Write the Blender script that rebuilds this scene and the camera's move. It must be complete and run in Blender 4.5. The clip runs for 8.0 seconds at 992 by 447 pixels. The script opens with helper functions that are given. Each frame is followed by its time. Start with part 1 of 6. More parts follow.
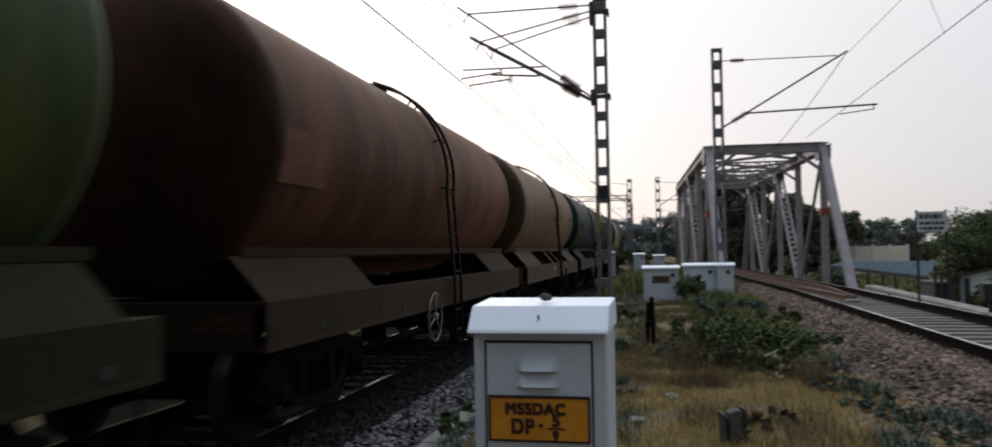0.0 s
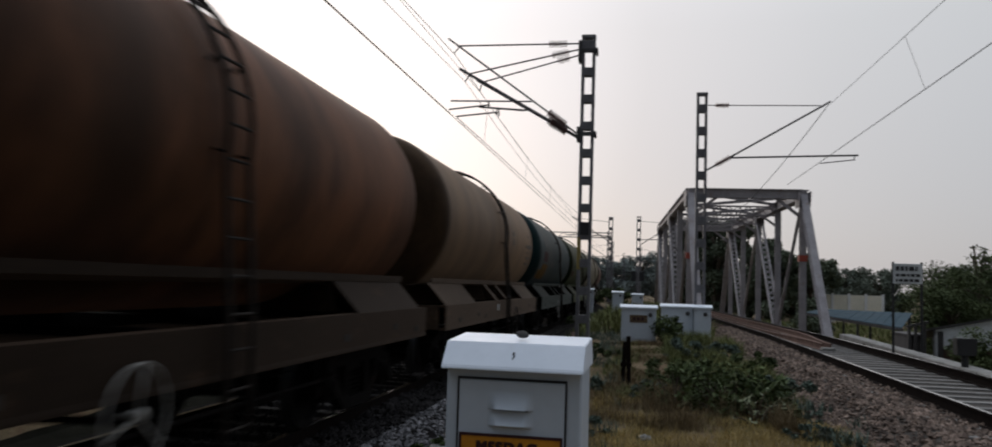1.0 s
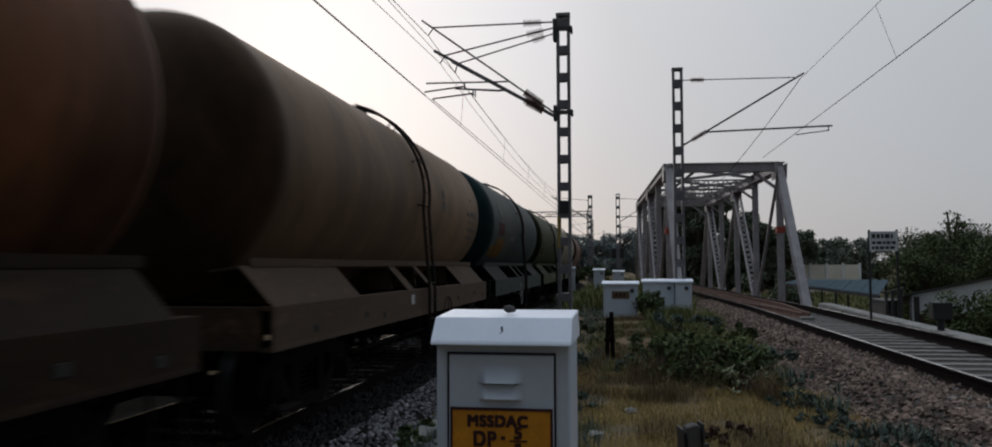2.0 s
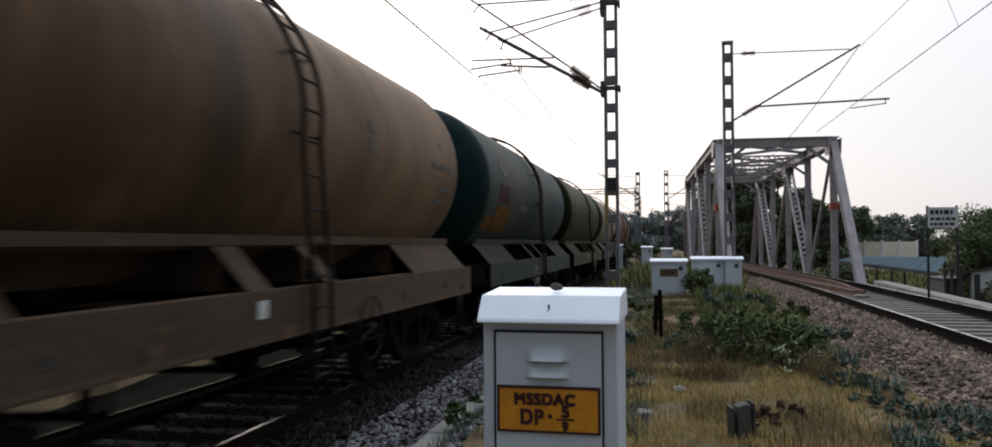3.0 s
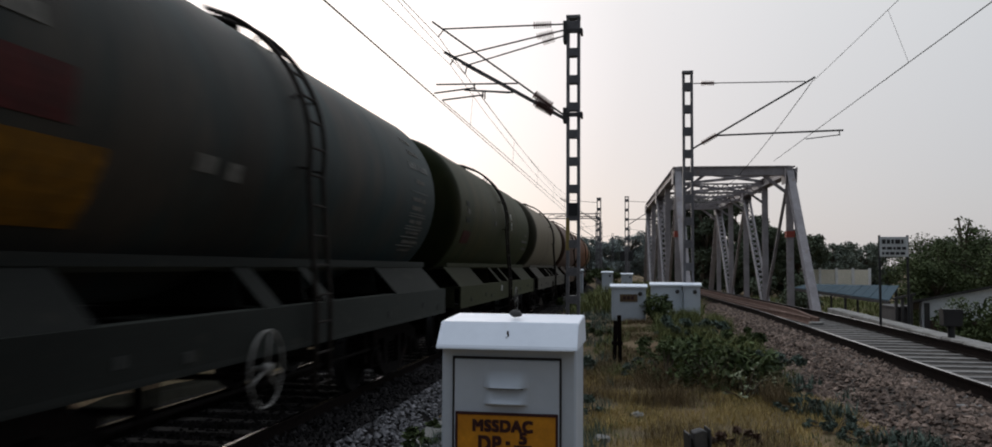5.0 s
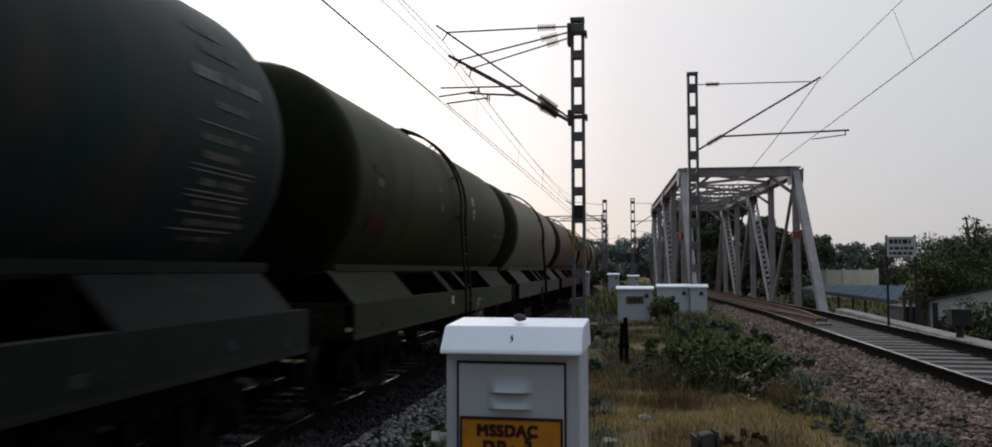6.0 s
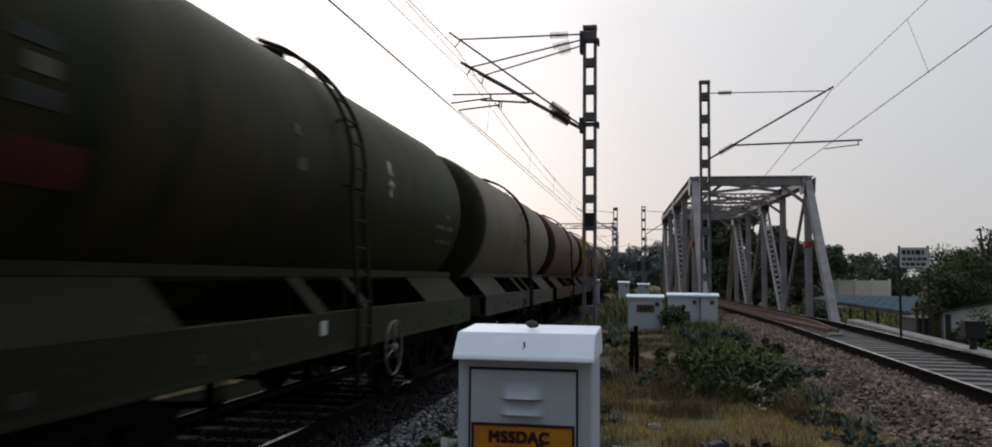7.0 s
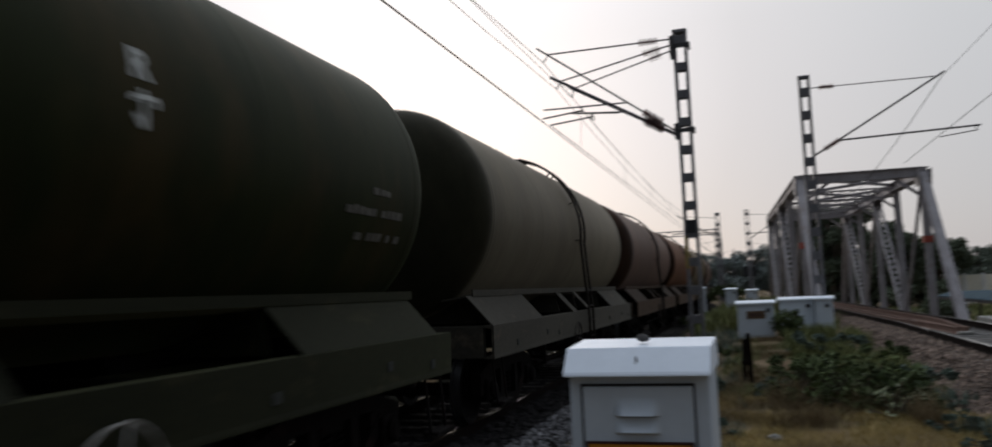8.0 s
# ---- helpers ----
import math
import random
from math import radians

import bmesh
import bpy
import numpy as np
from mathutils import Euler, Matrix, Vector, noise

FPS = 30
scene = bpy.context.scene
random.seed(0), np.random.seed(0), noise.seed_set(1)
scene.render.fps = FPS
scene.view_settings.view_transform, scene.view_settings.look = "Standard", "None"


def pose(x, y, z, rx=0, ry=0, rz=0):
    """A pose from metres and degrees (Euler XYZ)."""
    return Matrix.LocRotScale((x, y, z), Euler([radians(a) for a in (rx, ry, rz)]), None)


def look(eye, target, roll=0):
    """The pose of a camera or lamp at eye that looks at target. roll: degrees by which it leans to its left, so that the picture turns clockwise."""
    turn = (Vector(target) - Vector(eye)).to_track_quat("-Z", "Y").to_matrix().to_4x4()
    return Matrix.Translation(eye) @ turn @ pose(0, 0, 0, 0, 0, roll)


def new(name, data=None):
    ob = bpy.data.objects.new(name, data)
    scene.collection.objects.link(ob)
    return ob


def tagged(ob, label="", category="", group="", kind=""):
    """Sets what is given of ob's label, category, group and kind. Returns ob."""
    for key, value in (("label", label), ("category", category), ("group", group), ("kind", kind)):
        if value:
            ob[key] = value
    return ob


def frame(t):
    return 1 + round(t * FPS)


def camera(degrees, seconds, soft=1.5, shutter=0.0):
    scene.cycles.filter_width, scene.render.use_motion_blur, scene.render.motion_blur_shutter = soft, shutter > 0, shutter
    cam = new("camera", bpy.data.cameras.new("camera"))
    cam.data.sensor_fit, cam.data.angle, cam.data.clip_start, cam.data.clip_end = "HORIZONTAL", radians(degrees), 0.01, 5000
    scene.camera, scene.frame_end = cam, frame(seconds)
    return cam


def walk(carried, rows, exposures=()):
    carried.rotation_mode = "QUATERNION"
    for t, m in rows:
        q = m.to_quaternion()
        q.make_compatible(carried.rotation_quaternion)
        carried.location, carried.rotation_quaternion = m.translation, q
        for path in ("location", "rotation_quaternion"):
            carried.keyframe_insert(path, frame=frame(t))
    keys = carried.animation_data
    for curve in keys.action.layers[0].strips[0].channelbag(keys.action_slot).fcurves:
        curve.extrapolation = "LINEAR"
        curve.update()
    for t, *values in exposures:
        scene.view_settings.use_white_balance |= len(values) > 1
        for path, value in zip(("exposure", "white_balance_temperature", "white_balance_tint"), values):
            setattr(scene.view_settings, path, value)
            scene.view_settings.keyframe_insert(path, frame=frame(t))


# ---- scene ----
# Camera: handheld, standing beside the line.
EYE_ROWS = [
    (0.0, 0.013, -0.041, 1.704, 11.23, 1.95, -0.93),
    (0.2, 0.014, -0.020, 1.705, 12.25, 1.88, -1.10),
    (0.4, 0.016, -0.009, 1.706, 12.60, 1.33, -1.26),
    (0.5, 0.014, 0.001, 1.711, 12.10, 1.36, -1.01),
    (0.6, -0.007, 0.010, 1.715, 11.97, 1.99, -0.15),
    (0.7, 0.000, 0.008, 1.711, 12.65, 3.10, -0.02),
    (0.8, 0.006, 0.005, 1.708, 12.45, 3.42, 0.05),
    (1.0, 0.011, -0.017, 1.716, 9.94, 4.15, 1.79),
    (1.5, 0.011, -0.002, 1.717, 9.33, 2.92, -0.69),
    (1.8, 0.004, -0.025, 1.700, 10.15, 3.10, -0.35),
    (2.0, -0.002, -0.039, 1.693, 8.49, 2.92, -0.22),
    (2.2, -0.006, -0.018, 1.706, 11.56, 1.79, 0.08),
    (3.3, -0.004, -0.002, 1.689, 11.67, 1.39, -0.43),
    (3.5, 0.001, 0.005, 1.705, 11.24, 1.89, -0.20),
    (4.0, 0.003, -0.028, 1.706, 9.75, 2.49, 0.16),
    (4.5, -0.001, -0.007, 1.703, 9.67, 2.85, 0.62),
    (4.7, 0.000, -0.032, 1.703, 9.06, 2.95, 0.44),
    (6.0, 0.011, -0.019, 1.708, 9.52, 3.20, -0.06),
    (6.5, 0.011, -0.032, 1.705, 9.47, 3.39, -0.03),
    (7.0, 0.002, -0.033, 1.707, 10.24, 3.67, 0.52),
    (7.3, 0.000, -0.032, 1.708, 10.22, 4.12, 0.90),
    (7.5, -0.002, -0.031, 1.708, 10.67, 4.42, 1.22),
    (7.8, -0.017, 0.020, 1.703, 14.74, 4.69, -1.24),
    (8.0, -0.021, 0.008, 1.711, 17.02, 4.87, -2.41),
]


def eye_pose(x, y, z, yaw, pitch, roll):
    a, p = radians(yaw), radians(pitch)
    eye = Vector((x, y, z))
    return look(eye, eye + Vector((-math.sin(a) * math.cos(p), math.cos(a) * math.cos(p), math.sin(p))), roll)


cam = camera(62.0, 8.0, soft=1.7, shutter=0.8)
walk(cam, [(r[0], eye_pose(*r[1:])) for r in EYE_ROWS],
     exposures=[(0.0, 0.45, 6500, 10), (0.5, 0.4, 6500, 10), (0.9, 0.15, 6500, 10), (1.0, 0.0, 6450, 10), (1.2, -0.2, 6250, 8.5), (1.5, -0.3, 6250, 8.5), (2.0, -0.22, 6250, 8.5), (2.7, 0.4, 6500, 10), (3.5, 0.95, 6500, 10), (4.0, 0.4, 6500, 10), (4.5, 0.15, 6500, 10), (6.0, 0.15, 6420, 9.5), (7.3, 0.08, 6420, 9.5), (7.5, -0.09, 6420, 9.5), (7.7, -0.12, 6420, 9.5), (8.0, -0.05, 6420, 9.5)])

# ---- sky and light: hazy overcast dusk, paler towards the low sun behind the train ----
SUN_AZ, SUN_EL = radians(22.0), radians(14.0)          # to the left of the line, low
SUN_DIR = Vector((-math.sin(SUN_AZ) * math.cos(SUN_EL), math.cos(SUN_AZ) * math.cos(SUN_EL), math.sin(SUN_EL)))
world = bpy.data.worlds.new("hazy_sky")
scene.world = world
world.use_nodes = True
wn, wl = world.node_tree.nodes, world.node_tree.links
wn.clear()
w_out = wn.new("ShaderNodeOutputWorld")
w_add = wn.new("ShaderNodeAddShader")
w_sky = wn.new("ShaderNodeTexSky")
w_sky.sky_type = "NISHITA"
w_sky.sun_disc = False
w_sky.sun_elevation = SUN_EL
w_sky.sun_rotation = -SUN_AZ
w_sky.dust_density = 2.0
w_b1 = wn.new("ShaderNodeBackground")
w_b1.inputs["Strength"].default_value = 0.008
w_b2 = wn.new("ShaderNodeBackground")
w_b2.inputs["Strength"].default_value = 1.0
w_tc = wn.new("ShaderNodeTexCoord")
w_dot = wn.new("ShaderNodeVectorMath")
w_dot.operation = "DOT_PRODUCT"
w_dot.inputs[1].default_value = SUN_DIR
w_ramp = wn.new("ShaderNodeValToRGB")
def fill_ramp(ramp, stops):
    els = ramp.color_ramp.elements
    els[0].position, els[1].position = stops[0][0], stops[-1][0]
    els[0].color, els[1].color = (*stops[0][1], 1), (*stops[-1][1], 1)
    for at, col in stops[1:-1]:
        els.new(at).color = (*col, 1)


fill_ramp(w_ramp, [(0.0, (0.15, 0.16, 0.175)), (0.40, (0.14, 0.155, 0.175)), (0.62, (0.50, 0.54, 0.60)), (0.86, (0.540, 0.552, 0.562)), (0.92, (0.600, 0.600, 0.606)),
                   (0.965, (0.685, 0.668, 0.676)), (1.0, (0.90, 0.865, 0.885))])
w_sep = wn.new("ShaderNodeSeparateXYZ")
w_up = wn.new("ShaderNodeValToRGB")
fill_ramp(w_up, [(0.0, (0.80, 0.77, 0.79)), (0.10, (0.88, 0.86, 0.88)), (0.30, (1.02, 1.02, 1.03)), (0.60, (1.50, 1.54, 1.60)), (1.0, (2.10, 2.17, 2.28))])
w_mul = wn.new("ShaderNodeMix")
w_mul.data_type, w_mul.blend_type = "RGBA", "MULTIPLY"
w_mul.inputs["Factor"].default_value = 1.0
wl.new(w_tc.outputs["Generated"], w_sep.inputs[0])
wl.new(w_sep.outputs["Z"], w_up.inputs["Fac"])
wl.new(w_ramp.outputs["Color"], w_mul.inputs["A"])
wl.new(w_up.outputs["Color"], w_mul.inputs["B"])
wl.new(w_tc.outputs["Generated"], w_dot.inputs[0])
w_half = wn.new("ShaderNodeMapRange")
w_half.inputs["From Min"].default_value = -1.0
wl.new(w_dot.outputs["Value"], w_half.inputs["Value"])
wl.new(w_half.outputs["Result"], w_ramp.inputs["Fac"])
wl.new(w_mul.outputs["Result"], w_b2.inputs["Color"])
wl.new(w_sky.outputs["Color"], w_b1.inputs["Color"])
wl.new(w_b1.outputs[0], w_add.inputs[0])
wl.new(w_b2.outputs[0], w_add.inputs[1])
wl.new(w_add.outputs[0], w_out.inputs["Surface"])
sun = new("sun", bpy.data.lights.new("sun", "SUN"))
sun.data.energy, sun.data.angle, sun.data.color = 0.35, radians(25), (1.0, 0.90, 0.82)
sun.matrix_world = look(SUN_DIR * 100, (0, 0, 0))


# ---- materials ----
def material(name, base, second=None, scale=4.0, rough=0.7, metal=0.0, fine=40.0, bump=0.2, amount=0.6,
             dust=0.0, tint=0.65, end_shade=0.0, end_colour=(0.005, 0.0045, 0.004), stain=None, stain_scale=1.2, stain_at=0.55, streak=(1, 1, 1), per_object=0.0, per_island=0.0, spec=0.5, grit=0.28, spec_tint=0.0):
    """Two colours mixed by coarse noise, fine grain in value and relief, optional stains with a shape of their own,
    optional shade painted on the tank ends.
    """
    mat = bpy.data.materials.new(name)
    mat.use_nodes = True
    n, l = mat.node_tree.nodes, mat.node_tree.links
    bsdf = n["Principled BSDF"]
    bsdf.inputs["Roughness"].default_value = rough
    bsdf.inputs["Metallic"].default_value = metal
    bsdf.inputs["Specular IOR Level"].default_value = spec
    if spec_tint:
        bsdf.inputs["Specular Tint"].default_value = tuple(1 - spec_tint + spec_tint * c / max(base) for c in base) + (1,)
    if dust:
        bsdf.inputs["Sheen Weight"].default_value = dust
        bsdf.inputs["Sheen Roughness"].default_value = 0.36
        m = max(base)
        bsdf.inputs["Sheen Tint"].default_value = tuple(1 - tint + tint * c / m for c in base) + (1,)
    tc = n.new("ShaderNodeTexCoord")
    mp = n.new("ShaderNodeMapping")
    mp.inputs["Scale"].default_value = streak
    l.new(tc.outputs["Object"], mp.inputs["Vector"])

    def noise_node(s, detail=5.0):
        t = n.new("ShaderNodeTexNoise")
        t.inputs["Scale"].default_value = s
        t.inputs["Detail"].default_value = detail
        t.inputs["Roughness"].default_value = 0.65
        l.new(mp.outputs["Vector"], t.inputs["Vector"])
        return t

    coarse, grain = noise_node(scale), noise_node(fine, 3.0)
    second = second or tuple(c * 0.6 for c in base)
    mix = n.new("ShaderNodeMix")
    mix.data_type = "RGBA"
    mix.inputs["A"].default_value, mix.inputs["B"].default_value = (*base, 1), (*second, 1)
    ramp = n.new("ShaderNodeMapRange")
    ramp.inputs["From Min"].default_value, ramp.inputs["From Max"].default_value = 0.5 - 0.25 * amount, 0.5 + 0.25 * amount
    l.new(coarse.outputs["Fac"], ramp.inputs["Value"])
    l.new(ramp.outputs["Result"], mix.inputs["Factor"])
    colour = mix.outputs["Result"]
    if stain:
        st = noise_node(stain_scale, 6.0)
        sr = n.new("ShaderNodeMapRange")
        sr.inputs["From Min"].default_value, sr.inputs["From Max"].default_value = stain_at, stain_at + 0.16
        l.new(st.outputs["Fac"], sr.inputs["Value"])
        sm = n.new("ShaderNodeMix")
        sm.data_type = "RGBA"
        sm.inputs["B"].default_value = (*stain, 1)
        l.new(sr.outputs["Result"], sm.inputs["Factor"])
        l.new(colour, sm.inputs["A"])
        colour = sm.outputs["Result"]
    # shade of the dished tank ends put into the colour, ragged at its edge
    if end_shade:
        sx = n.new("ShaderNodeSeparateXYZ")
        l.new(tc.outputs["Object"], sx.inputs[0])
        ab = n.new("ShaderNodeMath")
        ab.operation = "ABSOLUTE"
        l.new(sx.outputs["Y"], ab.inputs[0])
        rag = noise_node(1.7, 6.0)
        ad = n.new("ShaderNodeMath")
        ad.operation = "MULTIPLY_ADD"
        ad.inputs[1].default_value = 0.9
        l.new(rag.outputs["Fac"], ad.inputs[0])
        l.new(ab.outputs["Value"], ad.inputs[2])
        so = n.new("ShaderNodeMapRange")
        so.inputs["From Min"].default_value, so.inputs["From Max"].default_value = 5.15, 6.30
        so.inputs["To Max"].default_value = end_shade
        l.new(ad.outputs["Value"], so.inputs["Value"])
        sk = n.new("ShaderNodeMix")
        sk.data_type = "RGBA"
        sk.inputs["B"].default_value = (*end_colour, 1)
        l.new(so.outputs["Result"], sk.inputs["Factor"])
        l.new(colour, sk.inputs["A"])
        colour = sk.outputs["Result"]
        # oil spilt from the hatch, run down both flanks in ragged bands
        off = n.new("ShaderNodeMath")
        off.operation = "ADD"
        off.inputs[1].default_value = 1.1
        l.new(sx.outputs["Y"], off.inputs[0])
        far = n.new("ShaderNodeMath")
        far.operation = "ABSOLUTE"
        l.new(off.outputs["Value"], far.inputs[0])
        run = noise_node(2.3, 6.0)
        wob = n.new("ShaderNodeMath")
        wob.operation = "MULTIPLY_ADD"
        wob.inputs[1].default_value = 2.4
        l.new(run.outputs["Fac"], wob.inputs[0])
        l.new(far.outputs["Value"], wob.inputs[2])
        sp = n.new("ShaderNodeMapRange")
        sp.inputs["From Min"].default_value, sp.inputs["From Max"].default_value = 1.35, 2.35
        sp.inputs["To Min"].default_value, sp.inputs["To Max"].default_value = 0.62, 0.0
        l.new(wob.outputs["Value"], sp.inputs["Value"])
        oil = n.new("ShaderNodeMix")
        oil.data_type = "RGBA"
        oil.inputs["B"].default_value = (0.014, 0.0095, 0.0065, 1)
        l.new(sp.outputs["Result"], oil.inputs["Factor"])
        l.new(colour, oil.inputs["A"])
        colour = oil.outputs["Result"]
    hsv = n.new("ShaderNodeHueSaturation")
    vr = n.new("ShaderNodeMapRange")
    vr.inputs["To Min"].default_value, vr.inputs["To Max"].default_value = 1 - grit, 1 + grit
    l.new(grain.outputs["Fac"], vr.inputs["Value"])
    value = vr.outputs["Result"]
    if per_object or per_island:
        src = n.new("ShaderNodeObjectInfo") if per_object else n.new("ShaderNodeNewGeometry")
        out = src.outputs["Random"] if per_object else src.outputs["Random Per Island"]
        k = per_object or per_island
        pr = n.new("ShaderNodeMapRange")
        pr.inputs["To Min"].default_value, pr.inputs["To Max"].default_value = 1 - k, 1 + k
        l.new(out, pr.inputs["Value"])
        mul = n.new("ShaderNodeMath")
        mul.operation = "MULTIPLY"
        l.new(value, mul.inputs[0])
        l.new(pr.outputs["Result"], mul.inputs[1])
        value = mul.outputs["Value"]
    l.new(value, hsv.inputs["Value"])
    l.new(colour, hsv.inputs["Color"])
    l.new(hsv.outputs["Color"], bsdf.inputs["Base Color"])
    bp = n.new("ShaderNodeBump")
    bp.inputs["Strength"].default_value = bump
    bp.inputs["Distance"].default_value = 0.01
    l.new(grain.outputs["Fac"], bp.inputs["Height"])
    l.new(bp.outputs["Normal"], bsdf.inputs["Normal"])
    return mat


M_SOIL = material("dry_soil", (0.185, 0.130, 0.076), (0.115, 0.094, 0.052), scale=0.9, fine=38, bump=1.0, rough=0.97, grit=0.55, spec=0.1,
                  stain=(0.115, 0.068, 0.040), stain_scale=1.6, stain_at=0.52)
# Near-black cover of the added bank: shade behind the train as colour.
M_BANK_SHADE = material("shaded_bank", (0.018, 0.017, 0.012), (0.010, 0.010, 0.007), scale=1.5, fine=14, rough=0.97, bump=1.0, spec=0.03)
M_BALLAST = material("ballast_bed", (0.075, 0.064, 0.056), (0.04, 0.036, 0.032), scale=6, fine=30, bump=1.0, rough=0.97, spec=0.15)
# Bed and stones below the train: its shade is put into their colour.
M_BALLAST_SHADE = material("shaded_ballast_bed", (0.014, 0.012, 0.011), (0.008, 0.007, 0.007), scale=6, fine=30, bump=1.0, rough=0.97, spec=0.05)
M_STONE_SHADE = material("shaded_ballast_stone", (0.034, 0.031, 0.030), (0.018, 0.016, 0.016), scale=3, fine=30, rough=0.95, per_island=0.5, spec=0.08)
M_STONE_GREY = material("grey_ballast_stone", (0.215, 0.207, 0.21), (0.12, 0.115, 0.118), scale=3, fine=30, rough=0.95, per_island=0.6, spec=0.2)
M_STONE_PINK = material("pinkish_ballast_stone", (0.240, 0.175, 0.138), (0.120, 0.090, 0.073), scale=3, fine=30, rough=0.95, per_island=0.7, spec=0.2)
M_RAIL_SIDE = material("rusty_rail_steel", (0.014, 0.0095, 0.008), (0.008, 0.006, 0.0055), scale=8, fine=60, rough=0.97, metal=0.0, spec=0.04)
M_RAIL_TOP = material("polished_rail_head", (0.46, 0.45, 0.45), (0.34, 0.33, 0.33), scale=5, fine=80, rough=0.18, metal=1.0, bump=0.02)
M_SLEEPER = material("weathered_concrete_sleeper", (0.235, 0.225, 0.21), (0.14, 0.13, 0.12), scale=5, fine=50, rough=0.93, per_object=0.22, spec=0.2)
# Darker sleeper copy, the shade below the wagons painted in.
M_SLEEPER_SHADE = material("shaded_concrete_sleeper", (0.085, 0.076, 0.07), (0.035, 0.031, 0.029), scale=5, fine=50, rough=0.85, per_object=0.25, spec=0.2)
M_CONCRETE = material("weathered_concrete", (0.27, 0.26, 0.24), (0.165, 0.157, 0.14), scale=2.5, fine=40, rough=0.9, bump=0.4)
# Cabinet roofs: sky light put into the white as a paler, bluer tone.
M_WHITE_SKYLIT = material("skylit_white_enamel", (0.80, 0.85, 0.92), (0.74, 0.79, 0.86), scale=3, fine=30, rough=0.42, bump=0.01, amount=0.5, grit=0.04,
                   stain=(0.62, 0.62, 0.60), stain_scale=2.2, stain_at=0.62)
# Cabinet bodies: the white again, greyed by the shade of upright faces.
M_WHITE_SHADED = material("shaded_white_cabinet_paint", (0.58, 0.63, 0.69), (0.52, 0.57, 0.63), scale=2, fine=30, rough=0.32, bump=0.01, grit=0.05,
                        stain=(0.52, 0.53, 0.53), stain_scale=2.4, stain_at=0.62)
M_BOARD = material("dull_board_paint", (0.60, 0.62, 0.62), (0.48, 0.50, 0.50), scale=4, fine=30, rough=0.7, grit=0.1)
M_BLACKLINE = material("black_paint", (0.015, 0.015, 0.017), rough=0.5, bump=0.05)
M_ORANGE = material("orange_sign_paint", (0.68, 0.28, 0.012), (0.54, 0.21, 0.01), scale=6, fine=40, rough=0.5, bump=0.05)
M_LETTER = material("dark_maroon_paint", (0.050, 0.010, 0.010), rough=0.5, bump=0.05)
M_GALV = material("galvanised_mast_steel", (0.20, 0.195, 0.205), (0.125, 0.12, 0.127), scale=3, fine=30, rough=0.6, metal=0.35)
M_DARKSTEEL = material("dark_weathered_steel", (0.075, 0.072, 0.072), (0.04, 0.038, 0.038), scale=5, fine=40, rough=0.65, metal=0.3)
M_INSUL = material("brown_porcelain", (0.14, 0.05, 0.04), rough=0.3, bump=0.02)
M_WIRE = material("dark_copper_wire", (0.03, 0.028, 0.028), rough=0.8, spec=0.1)
M_BRIDGE = material("silver_grey_bridge_paint", (0.345, 0.318, 0.322), (0.24, 0.216, 0.218), scale=1.4, fine=20, rough=0.65, metal=0.15,
                    stain=(0.24, 0.16, 0.12), stain_scale=1.8, stain_at=0.60)
M_YELLOW = material("faded_yellow_paint", (0.30, 0.22, 0.06), (0.20, 0.155, 0.05), scale=5, rough=0.7)
M_RED = material("faded_red_paint", (0.36, 0.06, 0.035), (0.26, 0.05, 0.03), scale=5, rough=0.65)
M_RUSTWOOD = material("rusty_guard_rail", (0.095, 0.058, 0.045), (0.055, 0.036, 0.029), scale=4, rough=0.95, spec=0.1)
M_GUARD = material("pinkish_rusty_guard_rail", (0.20, 0.125, 0.10), (0.12, 0.075, 0.06), scale=5, rough=0.9, spec=0.15)
M_STUB = material("dark_stained_concrete", (0.09, 0.085, 0.08), (0.05, 0.045, 0.042), scale=6, rough=0.9, bump=0.5)
M_BLUE = material("blue_sheet_roof", (0.040, 0.070, 0.090), (0.058, 0.088, 0.105), scale=1.2, fine=12, rough=0.9, spec=0.1)
M_LIMEWASH = material("whitewashed_wall", (0.82, 0.82, 0.82), (0.70, 0.70, 0.70), scale=1.0, fine=12, rough=0.9)
M_CREAM = material("cream_boundary_wall", (0.85, 0.80, 0.68), (0.74, 0.70, 0.58), scale=0.4, fine=6, rough=0.9)
M_TIN = material("dark_tin_sheet", (0.06, 0.055, 0.05), (0.035, 0.03, 0.03), scale=2, rough=0.8)
M_BARK = material("tree_bark", (0.10, 0.075, 0.05), (0.06, 0.045, 0.03), scale=6, fine=30, rough=0.95, bump=0.8)
M_LEAF = material("green_leaves", (0.088, 0.108, 0.044), (0.058, 0.076, 0.032), scale=0.8, fine=6, rough=0.85, per_island=0.14, spec=0.15)
M_LEAF_DARK = material("dark_tree_leaves", (0.115, 0.135, 0.088), (0.082, 0.10, 0.066), scale=0.6, fine=5, rough=0.9, per_island=0.14, spec=0.15)
# Distance haze is put into this leaf colour, pale and bluish.
M_LEAF_FAR = material("hazed_far_leaves", (0.23, 0.26, 0.245), (0.17, 0.20, 0.185), scale=0.6, fine=5, rough=0.9, per_island=0.3)
# Weaker haze in the leaf colour, for the trees beyond the wall.
M_LEAF_MID = material("hazed_mid_leaves", (0.150, 0.170, 0.135), (0.112, 0.130, 0.100), scale=0.6, fine=5, rough=0.9, per_island=0.2, spec=0.15)
M_LEAF_BUSH = material("weed_leaves", (0.088, 0.112, 0.040), (0.046, 0.066, 0.026), scale=2.5, fine=9, rough=0.8, per_island=0.5, spec=0.2)
